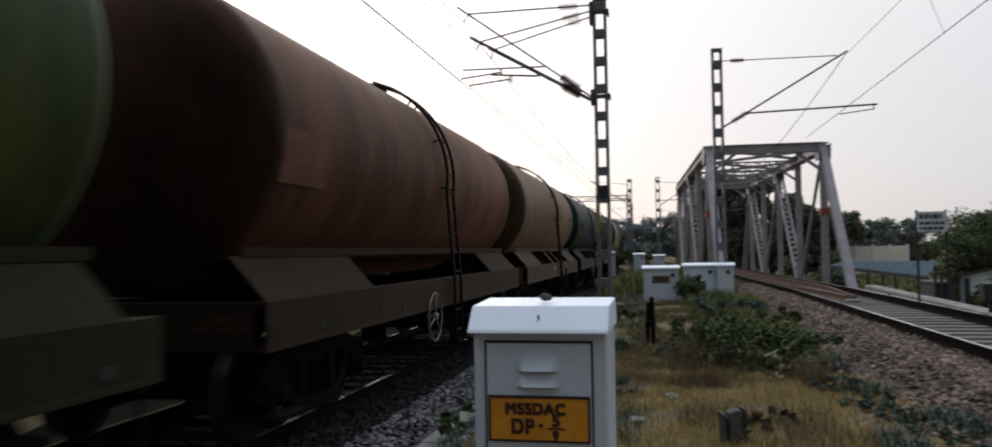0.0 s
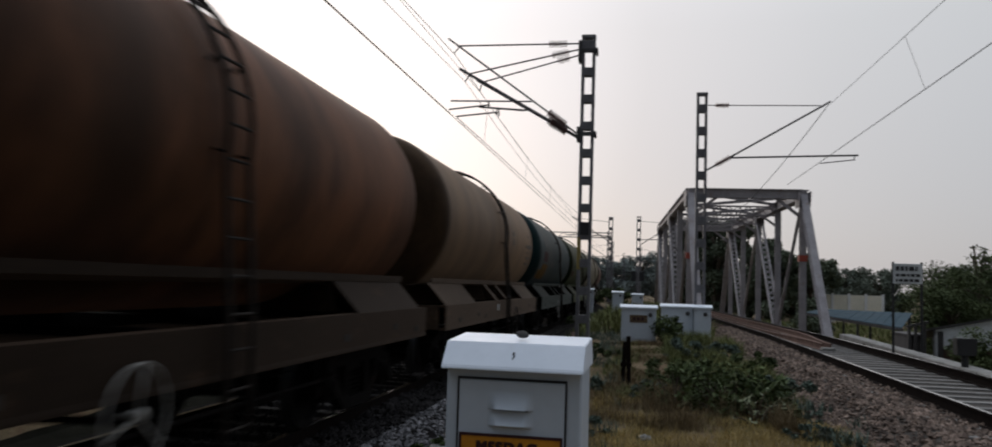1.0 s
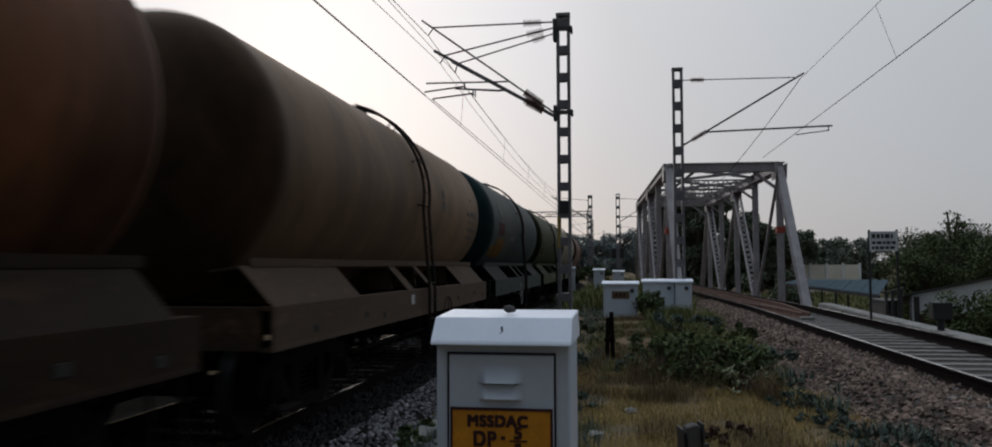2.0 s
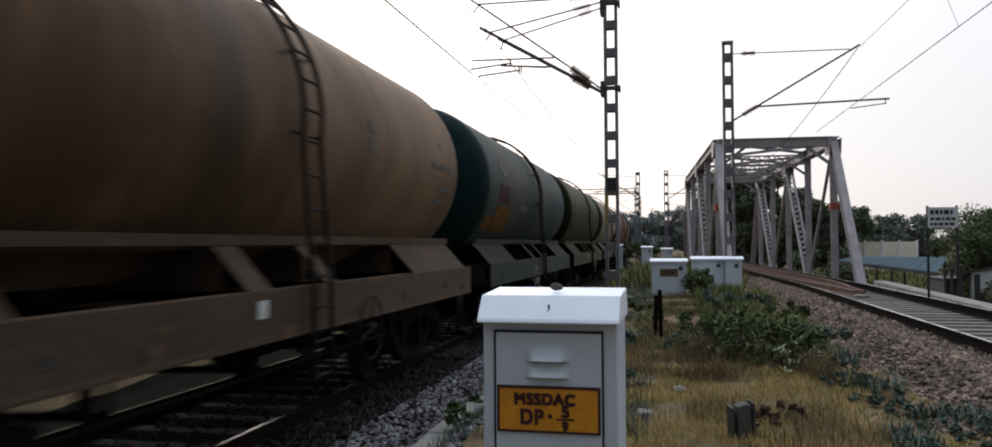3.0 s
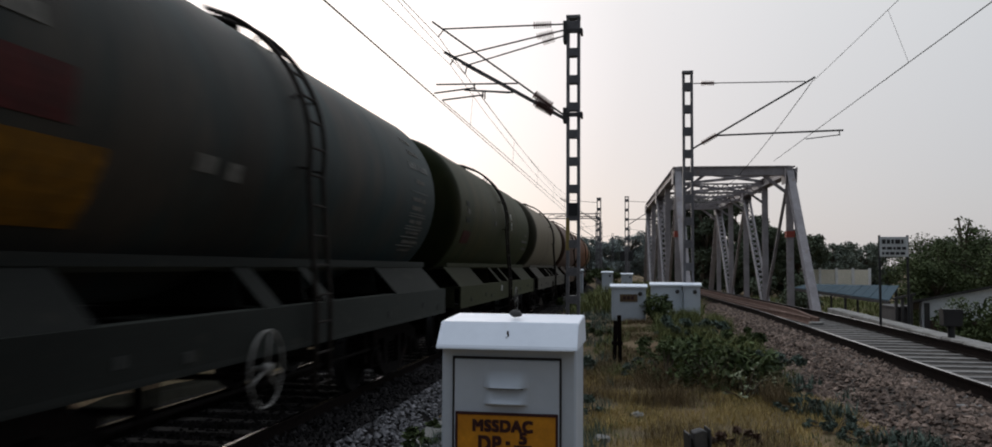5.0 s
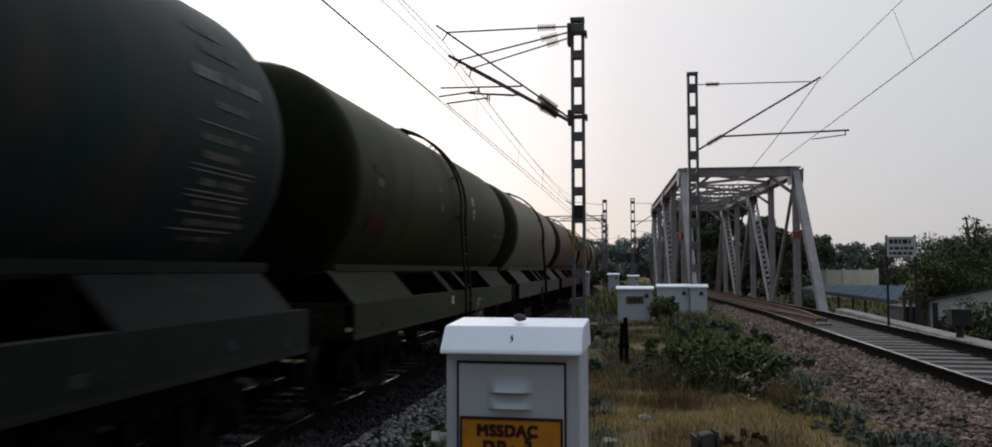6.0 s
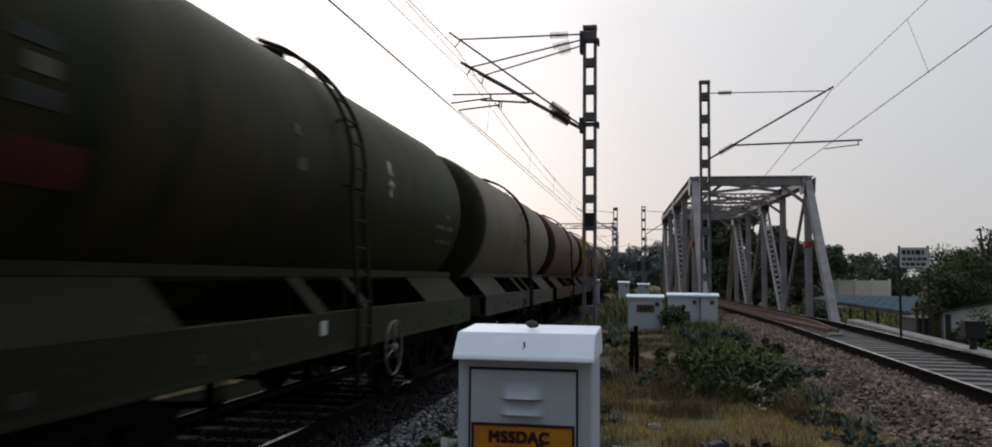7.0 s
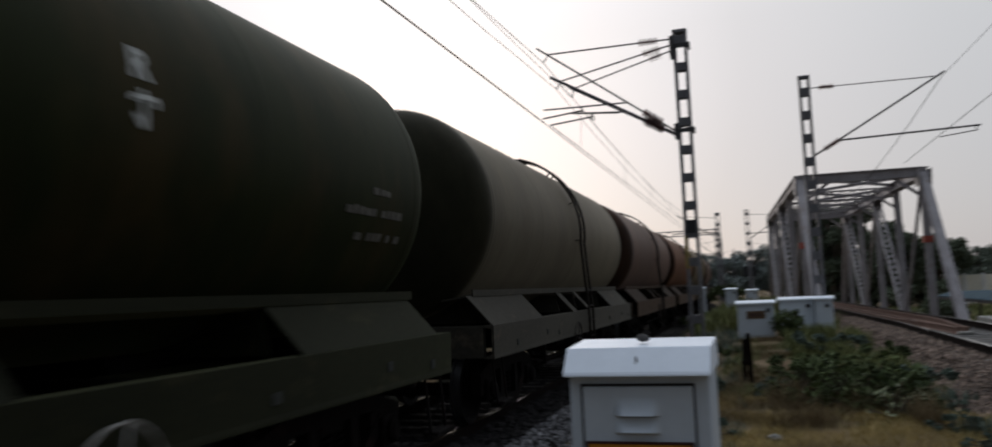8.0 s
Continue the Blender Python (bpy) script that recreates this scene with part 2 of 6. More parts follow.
M_LEAF_PALE = material("pale_weed_leaves", (0.26, 0.28, 0.16), (0.17, 0.19, 0.10), scale=2.5, fine=9, rough=0.7, per_island=0.4)
M_GRASS_DRY = material("dry_grass_blades", (0.48, 0.355, 0.142), (0.33, 0.248, 0.10), scale=0.9, fine=8, rough=0.95, per_island=0.35, spec=0.1)
M_GRASS_GREEN = material("green_grass_blades", (0.165, 0.172, 0.066), (0.112, 0.126, 0.052), scale=0.9, fine=8, rough=0.9, per_island=0.35, spec=0.1)
M_STALK = material("dry_brown_stalks", (0.21, 0.155, 0.085), (0.14, 0.105, 0.06), scale=1.2, fine=8, rough=0.95, per_island=0.4, spec=0.1)
M_GRASS_BLUE = material("dusty_blue_green_weeds", (0.085, 0.115, 0.085), (0.055, 0.08, 0.06), scale=1.5, fine=9, rough=0.85, per_island=0.4)
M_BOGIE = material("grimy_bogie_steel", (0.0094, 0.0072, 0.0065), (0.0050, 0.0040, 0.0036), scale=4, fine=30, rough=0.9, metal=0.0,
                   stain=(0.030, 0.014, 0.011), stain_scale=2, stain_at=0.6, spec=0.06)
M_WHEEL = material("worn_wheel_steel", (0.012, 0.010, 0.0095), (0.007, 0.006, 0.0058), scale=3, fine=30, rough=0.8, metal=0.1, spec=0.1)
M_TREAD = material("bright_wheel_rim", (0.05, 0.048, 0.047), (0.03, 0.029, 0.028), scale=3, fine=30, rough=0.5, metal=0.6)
M_LADDER = material("ladder_steel", (0.026, 0.020, 0.016), (0.015, 0.012, 0.010), scale=6, rough=0.8, spec=0.12)
M_HANDWHEEL = material("pale_painted_handwheel", (0.20, 0.19, 0.17), (0.13, 0.122, 0.11), scale=10, rough=0.6)
M_MARK_FRESH = material("fresh_white_lettering", (0.55, 0.56, 0.54), (0.42, 0.43, 0.41), scale=12, rough=0.8)
M_MARK = material("faded_white_lettering", (0.050, 0.052, 0.047), (0.026, 0.027, 0.025), scale=12, rough=0.8, spec=0.1)
M_MARK_BOLD = material("worn_white_lettering", (0.20, 0.20, 0.185), (0.11, 0.11, 0.10), scale=14, rough=0.8, spec=0.1)
M_MARK_DIM = material("grimy_white_lettering", (0.125, 0.118, 0.102), (0.065, 0.060, 0.052), scale=10, rough=0.8, spec=0.1, dust=0.1, tint=0.2)
M_LABEL_RED = material("faded_red_label", (0.0700, 0.0120, 0.0108), (0.0340, 0.0100, 0.0090), scale=8, rough=0.7, spec=0.1)
M_LABEL_YEL = material("faded_yellow_label", (0.1600, 0.0700, 0.0048), (0.0780, 0.0390, 0.0060), scale=8, rough=0.7, spec=0.1)
M_PLATE = material("brown_plate_paint", (0.16, 0.105, 0.05), (0.11, 0.07, 0.04), scale=8, rough=0.7)
M_CREAMTANK = material("primer_patch", (0.125, 0.062, 0.040), (0.085, 0.042, 0.026), scale=4, rough=0.8, spec=0.05, dust=0.30, tint=0.88)


def tank_paint(name, base, second, stain, dust=0.16, tint=0.65, end_shade=0.85, end_colour=(0.005, 0.0045, 0.004), gloss=0.10, fresh=1.6):
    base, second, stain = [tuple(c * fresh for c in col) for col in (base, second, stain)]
    return material(name, base, second, scale=0.9, fine=9, rough=0.55, bump=0.05, stain=stain, stain_scale=1.0, stain_at=0.47, streak=(0.45, 1.0, 0.35), spec=gloss, spec_tint=0.85, grit=0.38, dust=dust * 0.50, tint=tint, end_shade=end_shade, end_colour=end_colour)


# ---- mesh helpers ----
def mesh_of(bm, name, mat, smooth=False):
    me = bpy.data.meshes.new(name)
    bm.to_mesh(me)
    bm.free()
    for m in mat if isinstance(mat, (list, tuple)) else [mat]:
        me.materials.append(m)
    if smooth:
        for p in me.polygons:
            p.use_smooth = True
    return me


def part(name, bm, mat, parent=None, label="", smooth=False, m=None):
    ob = new(name, bm if isinstance(bm, bpy.types.Mesh) else mesh_of(bm, name, mat, smooth))
    if m is not None:
        ob.matrix_basis = m
    if parent:
        ob.parent = parent
    return tagged(ob, label)


def empty(name, m, label, category, group="", kind=""):
    ob = new(name)
    ob.empty_display_size = 0.2
    ob.matrix_basis = m
    return tagged(ob, label, category, group, kind)


def box(bm, lo, hi, bevel=0.0, mat=0):
    vs = [bm.verts.new((x, y, z)) for x in (lo[0], hi[0]) for y in (lo[1], hi[1]) for z in (lo[2], hi[2])]
    fs = [bm.faces.new([vs[i] for i in f]) for f in ((0, 1, 3, 2), (4, 6, 7, 5), (0, 4, 5, 1), (2, 3, 7, 6), (0, 2, 6, 4), (1, 5, 7, 3))]
    for f in fs:
        f.material_index = mat
    if bevel:
        es = list({e for f in fs for e in f.edges})
        bmesh.ops.bevel(bm, geom=es, offset=bevel, segments=1, affect="EDGES", profile=0.5)
    return bm


def bar(bm, a, b, w, h, up=(0, 0, 1)):
    """A straight square bar from a to b; w across, h along up."""
    a, b = Vector(a), Vector(b)
    d = (b - a).normalized()
    u = Vector(up)
    if abs(d.dot(u)) > 0.98:
        u = Vector((1, 0, 0))
    s = d.cross(u).normalized()
    u = s.cross(d).normalized()
    ring = [(s * w / 2 * i + u * h / 2 * j) for i, j in ((-1, -1), (1, -1), (1, 1), (-1, 1))]
    va, vb = [bm.verts.new(a + r) for r in ring], [bm.verts.new(b + r) for r in ring]
    for i in range(4):
        bm.faces.new((va[i], va[(i + 1) % 4], vb[(i + 1) % 4], vb[i]))
    bm.faces.new(va[::-1])
    bm.faces.new(vb)
    return bm


def tube(bm, pts, r, n=8, closed=False):
    """A round tube through points."""
    pts = [Vector(p) for p in pts]
    rings = []
    k = len(pts)
    for i, p in enumerate(pts):
        a = pts[(i - 1) % k] if closed or i else p
        b = pts[(i + 1) % k] if closed or i < k - 1 else p
        d = (b - a).normalized()
        u = Vector((0, 0, 1)) if abs(d.z) < 0.9 else Vector((1, 0, 0))
        s = d.cross(u).normalized()
        u = s.cross(d)
        rings.append([bm.verts.new(p + (s * math.cos(2 * math.pi * j / n) + u * math.sin(2 * math.pi * j / n)) * r) for j in range(n)])
    for i in range(k if closed else k - 1):
        ra, rb = rings[i], rings[(i + 1) % k]
        for j in range(n):
            bm.faces.new((ra[j], ra[(j + 1) % n], rb[(j + 1) % n], rb[j]))
    if not closed:
        bm.faces.new(rings[0][::-1])
        bm.faces.new(rings[-1])
    return bm


def lathe(bm, profile, axis, centre, n=24):
    """Turn (along, radius) pairs about an axis 'x', 'y' or 'z' through centre."""
    c = Vector(centre)
    ax = {"x": Vector((1, 0, 0)), "y": Vector((0, 1, 0)), "z": Vector((0, 0, 1))}[axis]
    s = {"x": Vector((0, 1, 0)), "y": Vector((0, 0, 1)), "z": Vector((1, 0, 0))}[axis]
    u = ax.cross(s)
    rings = []
    for a, r in profile:
        if r < 1e-6:
            rings.append([bm.verts.new(c + ax * a)])
        else:
            rings.append([bm.verts.new(c + ax * a + (s * math.cos(2 * math.pi * j / n) + u * math.sin(2 * math.pi * j / n)) * r) for j in range(n)])
    for ra, rb in zip(rings, rings[1:]):
        for j in range(n):
            k = (j + 1) % n
            if len(ra) == 1 and len(rb) > 1:
                bm.faces.new((ra[0], rb[k], rb[j]))
            elif len(rb) == 1 and len(ra) > 1:
                bm.faces.new((ra[j], ra[k], rb[0]))
            elif len(ra) > 1:
                bm.faces.new((ra[j], ra[k], rb[k], rb[j]))
    return bm


def extrude_poly(bm, pts, a, b, axis="x"):
    """A prism: a polygon of (u, v) swept along an axis from a to b."""
    def at(t, u, v):
        return {"x": (t, u, v), "y": (u, t, v), "z": (u, v, t)}[axis]
    va = [bm.verts.new(at(a, *p)) for p in pts]
    vb = [bm.verts.new(at(b, *p)) for p in pts]
    k = len(pts)
    for i in range(k):
        bm.faces.new((va[i], va[(i + 1) % k], vb[(i + 1) % k], vb[i]))
    bm.faces.new(va[::-1])
    bm.faces.new(vb)
    bmesh.ops.recalc_face_normals(bm, faces=bm.faces[:])
    return bm


def smooth01(t):
    t = min(1.0, max(0.0, t))
    return t * t * (3 - 2 * t)


# ---- the lie of the land ----
LEFT_X = -4.63            # centre line of the train's track, rail head at z 0
RIGHT_Z = 0.44            # rail head of the bridge line


def left_x(y):
    """Centre of the freight line: straight past the bridge, then bending left."""
    return LEFT_X - max(0.0, y - 62.0) ** 2 / 640.0


def right_x(y):
    return 4.78 - 0.035 * max(0.0, y - 26.0)


def ground_z(x, y):
    z = 0.02 + 0.36 * smooth01((y - 9.0) / 13.0)
    z -= 0.45 * smooth01((-1.6 - x) / 0.9) + (0.36 * smooth01((y - 9.0) / 13.0)) * smooth01((-1.0 - x) / 1.4)
    z -= (0.02 + 0.36 * smooth01((y - 9.0) / 13.0)) * smooth01((x - 2.0) / 0.8)
    z -= 0.75 * smooth01((x - 6.4) / 1.2)
    z -= 0.5 * smooth01((y - 34.0) / 8.0) * smooth01((x - 2.0) / 2.0)
    # bank added behind the train to block low sky light
    z += 4.6 * smooth01((-7.2 - x) / 3.4) * smooth01((70.0 - abs(y)) / 30.0)
    near = smooth01((40 - abs(y)) / 15.0) * smooth01((25 - abs(x)) / 10)
    z += near * (0.05 * noise.noise(Vector((x * 0.7, y * 0.7, 0))) + 0.03 * noise.noise(Vector((x * 2.1, y * 2.1, 3))))
    return z


def graded(lo, hi, fine_lo, fine_hi, step, grow=1.35):
    vals = list(np.arange(fine_lo, fine_hi + step / 2, step))
    s = step
    while vals[-1] < hi:
        s *= grow
        vals.append(min(hi, vals[-1] + s))
    s = step
    while vals[0] > lo:
        s *= grow
        vals.insert(0, max(lo, vals[0] - s))
    return vals


def build_ground():
    xs, ys = graded(-1500, 1500, -4, 9, 0.25), graded(-600, 2500, 1, 34, 0.25)
    verts = [(x, y, ground_z(x, y)) for y in ys for x in xs]
    w = len(xs)
    faces = [(j * w + i, j * w + i + 1, (j + 1) * w + i + 1, (j + 1) * w + i) for j in range(len(ys) - 1) for i in range(w - 1)]
    me = bpy.data.meshes.new("ground")
    me.from_pydata(verts, [], faces)
    me.materials.append(M_SOIL)
    for p in me.polygons:
        p.use_smooth = True
    tagged(new("ground", me), "dusty soil with dry grass beside the railway", "ground", kind="structure")


build_ground()


def build_added_bank():
    """Added dark bank behind the freight line: blocks low light, with shade in its colour."""
    xs, ys = list(np.arange(-14.0, -6.2, 0.35)), list(np.arange(-40.0, 100.0, 2.0))
    verts = [(x, y, ground_z(x, y) + 0.04 + 0.10 * noise.noise(Vector((x * 1.3, y * 1.1, 7)))) for y in ys for x in xs]
    w = len(xs)
    faces = [(j * w + i, j * w + i + 1, (j + 1) * w + i + 1, (j + 1) * w + i) for j in range(len(ys) - 1) for i in range(w - 1)]
    me = bpy.data.meshes.new("embankment")
    me.from_pydata(verts, [], faces)
    me.materials.append(M_BANK_SHADE)
    tagged(new("embankment", me), "added dark bank behind the freight line that blocks low light", "embankment", kind="structure")


build_added_bank()


# ---- tracks ----
def ballast_bed(name, xc, top, half, y0, y1, foot, label, x_of=None, mat=None):
    """A trapezoid bank of ballast."""
    ys = list(np.arange(y0, y1, 1.0)) + [y1]
    prof = [(-half - 2 * (top - foot), foot - 0.3), (-half - 1.5 * (top - foot), foot), (-half, top), (half, top), (half + 1.5 * (top - foot), foot), (half + 2 * (top - foot), foot - 0.3)]
    verts, faces = [], []
    for y in ys:
        c = x_of(y) if x_of else xc
        verts += [(c + dx, y, z + (0.015 * noise.noise(Vector((dx * 2, y * 1.3, 1))) if abs(dx) > half - 0.01 else 0)) for dx, z in prof]
    k = len(prof)
    for j in range(len(ys) - 1):
        faces += [(j * k + i, j * k + i + 1, (j + 1) * k + i + 1, (j + 1) * k + i) for i in range(k - 1)]
    me = bpy.data.meshes.new(name)
    me.from_pydata(verts, [], faces)
    me.materials.append(mat or M_BALLAST)
    return tagged(new(name, me), label, "ballast", kind="structure")


ballast_bed("ballast_bed_1", LEFT_X, -0.20, 1.65, -40, 190, -0.55, "ballast bank of the freight line with the train's shade in its colour", x_of=left_x, mat=M_BALLAST_SHADE)
ballast_bed("ballast_bed_2", 0, RIGHT_Z - 0.19, 1.60, -40, 32.0, -0.02, "pinkish ballast bank of the bridge line", x_of=right_x)

RAIL_PROFILE = [(-0.068, -0.172), (0.068, -0.172), (0.068, -0.160), (0.012, -0.145), (0.010, -0.045), (0.034, -0.036), (0.034, -0.006), (0.026, 0.0),
                (-0.026, 0.0), (-0.034, -0.006), (-0.034, -0.036), (-0.010, -0.045), (-0.012, -0.145), (-0.068, -0.160)]


def rail(name, x_of, z, y0, y1, label, step=2.0, mat=None):
    ys = list(np.arange(y0, y1, step)) + [y1]
    k = len(RAIL_PROFILE)
    verts = [(x_of(y) + u, y, z + v) for y in ys for u, v in RAIL_PROFILE]
    faces = [(j * k + i, j * k + (i + 1) % k, (j + 1) * k + (i + 1) % k, (j + 1) * k + i) for j in range(len(ys) - 1) for i in range(k)]
    me = bpy.data.meshes.new(name)
    me.from_pydata(verts, [], faces)
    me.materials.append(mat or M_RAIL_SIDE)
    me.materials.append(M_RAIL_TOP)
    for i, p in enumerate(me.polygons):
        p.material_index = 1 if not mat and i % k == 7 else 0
    return tagged(new(name, me), label, "rail", kind="structure")


for s in (-1, 1):
    rail("rail", lambda y, s=s: left_x(y) + s * 0.872, 0.0, -40, 190, "rusty rail with a polished head under the tank train", 3.0)
    rail("rail", lambda y, s=s: right_x(y) + s * 0.872, RIGHT_Z, -40, 200, "rusty rail with a polished head on the bridge line")


def sleeper_mesh(mat):
    bm = bmesh.new()
    prof = [(-0.13, -0.2), (0.13, -0.2), (0.105, 0.0), (-0.105, 0.0)]
    extrude_poly(bm, prof, -1.37, 1.37, "x")
    return mesh_of(bm, "sleeper", mat)


sm_shade, sm_pale = sleeper_mesh(M_SLEEPER_SHADE), sleeper_mesh(M_SLEEPER)
for i in range(-11, 60):
    y = 2.0 + i * 0.62
    tagged(new("sleeper", sm_shade), "concrete sleeper of the freight line with the train's shade in its colour", "sleeper", "sleepers of the freight line").matrix_basis = pose(LEFT_X, y, -0.172)
for i in range(-14, 60):
    y = 4.0 + i * 0.62
    if y < 31:
        tagged(new("sleeper", sm_pale), "pale weathered concrete sleeper of the bridge line", "sleeper", "sleepers of the bridge line").matrix_basis = pose(right_x(y), y, RIGHT_Z - 0.172)

# guard rails that flare out before the bridge
for s in (-1, 1):
    rail("guard_rail", lambda y, s=s: right_x(y) + s * (0.10 + 0.40 * smooth01((y - 22.5) / 6.5)), RIGHT_Z + 0.0, 22.5, 70, "rust-red guard rail between the bridge rails", 1.0, mat=M_GUARD)
bm = bmesh.new()
box(bm, (right_x(22.3) - 0.16, 22.2, RIGHT_Z - 0.17), (right_x(22.3) + 0.16, 22.5, RIGHT_Z - 0.10), 0.01)
tagged(part("guard_rail_nose", bm, M_CONCRETE), "pale block where the guard rails meet", "block", kind="structure")
bm = bmesh.new()
for i in range(80):
    y = 31.2 + i * 0.45
    box(bm, (right_x(y) - 1.35, y - 0.11, RIGHT_Z - 0.36), (right_x(y) + 1.35, y + 0.11, RIGHT_Z - 0.174))
tagged(part("bridge_timbers", bm, M_RUSTWOOD), "worn timber sleepers on the bridge deck", "sleepers", kind="structure")


# ---- tank wagons ----
TANK_R, TANK_Z, TANK_HALF = 1.45, 2.82, 5.45
PITCH, FIRST = 13.33, 12.256
SLACK = {1: -0.11, 3: -0.09}      # play in the couplings


def wagon_y(index):
    return FIRST + PITCH * index + SLACK.get(index, 0.0)


def run_of(t):
    """Metres the train has come by time t: it gathers speed slowly."""
    return 6.213 * t + 0.0115 * ((t - 4.0) ** 2 - 16.0) + 0.184


def on_line(y):
    """The pose of a wagon whose middle stands at y along the line."""
    return pose(left_x(y), y, 0, 0, 0, math.degrees(math.atan(max(0.0, y - 62.0) / 320.0)))


def tank_bm():
    """A shell of four rings with weld beads, and dished ends with a rounded knuckle."""
    bm = bmesh.new()
    dome = 0.56
    prof = [(-TANK_HALF - dome * math.sin(radians(a)) ** 0.92, TANK_R * math.cos(radians(a))) for a in (90, 80, 70, 60, 50, 41, 33, 26, 20, 14, 9, 5, 2)]
    ring = [(-TANK_HALF, TANK_R)]
    for y in (-TANK_HALF + 0.07, -2.72, 0.0, 2.72, TANK_HALF - 0.07):
        ring += [(y - 0.05, TANK_R), (y - 0.03, TANK_R), (y - 0.011, TANK_R + 0.0025), (y + 0.011, TANK_R + 0.0025), (y + 0.03, TANK_R), (y + 0.05, TANK_R)]
    ring.append((TANK_HALF, TANK_R))
    prof = prof + ring + [(-a, r) for a, r in reversed(prof)]
    lathe(bm, prof, "y", (0, 0, TANK_Z), 64)
    bmesh.ops.recalc_face_normals(bm, faces=bm.faces[:])
    return bm


def patch_bm(y0, y1, a0, a1, lift=0.007):
    """A thin curved plate on the tank's flank, between two angles above the horizontal."""
    bm = bmesh.new()
    n = 6
    rows = []
    for r in (TANK_R + lift, TANK_R - 0.01):
        rows.append([[bm.verts.new((r * math.cos(radians(a)), y, TANK_Z + r * math.sin(radians(a)))) for a in np.linspace(a0, a1, n)] for y in (y0, y1)])
    (oa, ob), (ia, ib) = rows
    for i in range(n - 1):
        bm.faces.new((oa[i], ob[i], ob[i + 1], oa[i + 1]))
        bm.faces.new((oa[i], oa[i + 1], ia[i + 1], ia[i]))
        bm.faces.new((ob[i + 1], ob[i], ib[i], ib[i + 1]))
    bm.faces.new((oa[0], ia[0], ib[0], ob[0]))
    bm.faces.new((oa[-1], ob[-1], ib[-1], ia[-1]))
    return bm


def make_shared():
    """Meshes that every wagon shares."""
    sh = {}
    bm = bmesh.new()
    for dy in (-0.19, 0.19):
        pts = [(1.64, dy, 0.50), (1.64, dy, 1.3), (1.58, dy, 2.0)]
        pts += [((TANK_R + 0.10) * math.cos(radians(a)), dy, TANK_Z + (TANK_R + 0.10) * math.sin(radians(a))) for a in range(-8, 70, 6)]
        pts += [(0.40, dy, TANK_Z + TANK_R + 0.045)]
        tube(bm, pts, 0.026, 6)
    for a in (-6, 22, 50):
        for dy in (-0.19, 0.19):
            p = [(r * math.cos(radians(a)), dy, TANK_Z + r * math.sin(radians(a))) for r in (TANK_R - 0.02, TANK_R + 0.10)]
            bar(bm, p[0], p[1], 0.04, 0.02)
    sh["ladder"] = mesh_of(bm, "ladder", M_LADDER, True)
    bm = bmesh.new()
    tube(bm, [(0, -0.19, 0), (0, 0.19, 0)], 0.014, 6)
    sh["rung"] = mesh_of(bm, "rung", M_LADDER)
    rungs = [(1.64, z) for z in (0.55, 0.85, 1.15, 1.42)] + [(1.605, 1.71), (1.58, 2.0), (1.565, 2.3)]
    for a in range(-8, 72, 10):
        rungs.append(((TANK_R + 0.10) * math.cos(radians(a)), TANK_Z + (TANK_R + 0.10) * math.sin(radians(a))))
    sh["rungs"] = rungs
    # walkway and manhole on the crown
    bm = bmesh.new()
    lathe(bm, [(0, 0.30), (0.10, 0.30), (0.10, 0.36), (0.14, 0.36), (0.17, 0.30), (0.20, 0.0)], "z", (0, 0.55, TANK_Z + TANK_R - 0.02), 20)
    sh["manhole"] = mesh_of(bm, "manhole", M_LADDER)
    bm = bmesh.new()
    for dx in (-0.32, -0.16, 0.0, 0.16, 0.32):
        box(bm, (dx - 0.06, -0.24, TANK_Z + TANK_R - 0.01), (dx + 0.06, 0.24, TANK_Z + TANK_R + 0.015))
    for dy in (-0.16, 0.14):
        box(bm, (-0.36, dy - 0.03, TANK_Z + TANK_R - 0.09), (0.36, dy + 0.03, TANK_Z + TANK_R - 0.01))
    sh["walkway"] = mesh_of(bm, "walkway", M_LADDER)
    bm = bmesh.new()
    n = 28
    tube(bm, [(0, 0.32 * math.cos(2 * math.pi * i / n), 0.32 * math.sin(2 * math.pi * i / n)) for i in range(n)], 0.012, 8, True)
    for a in (80, 200, 320):
        tube(bm, [(0, 0, 0), (0, 0.32 * math.cos(radians(a)), 0.32 * math.sin(radians(a)))], 0.011, 6)
    lathe(bm, [(-0.12, 0.02), (-0.03, 0.02), (-0.03, 0.05), (0.03, 0.05), (0.03, 0.0)], "x", (0, 0, 0), 12)
    sh["handwheel"] = mesh_of(bm, "handwheel", M_HANDWHEEL, True)
    sh["grimy_handwheel"] = sh["handwheel"].copy()
    sh["grimy_handwheel"].materials[0] = M_LADDER
    # wheelset: axle with two flanged wheels
    bm = bmesh.new()
    lathe(bm, [(-1.10, 0.0), (-1.10, 0.075), (-0.95, 0.075), (-0.93, 0.09), (0.93, 0.09), (0.95, 0.075), (1.10, 0.075), (1.10, 0.0)], "x", (0, 0, 0), 14)
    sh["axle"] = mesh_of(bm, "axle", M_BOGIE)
    bm = bmesh.new()
    lathe(bm, [(-0.08, 0.09), (-0.08, 0.15), (-0.02, 0.17), (-0.02, 0.37), (-0.065, 0.40), (-0.065, 0.488), (-0.035, 0.488), (-0.03, 0.462), (0.065, 0.455),
               (0.065, 0.40), (0.02, 0.37), (0.02, 0.17), (0.08, 0.15), (0.08, 0.09)], "x", (0, 0, 0), 32)
    for a in range(0, 360, 60):
        c, s = math.cos(radians(a)) * 0.27, math.sin(radians(a)) * 0.27
        lathe(bm, [(0.015, 0.0), (0.03, 0.03), (0.03, 0.0)], "x", (0, c, s), 6)
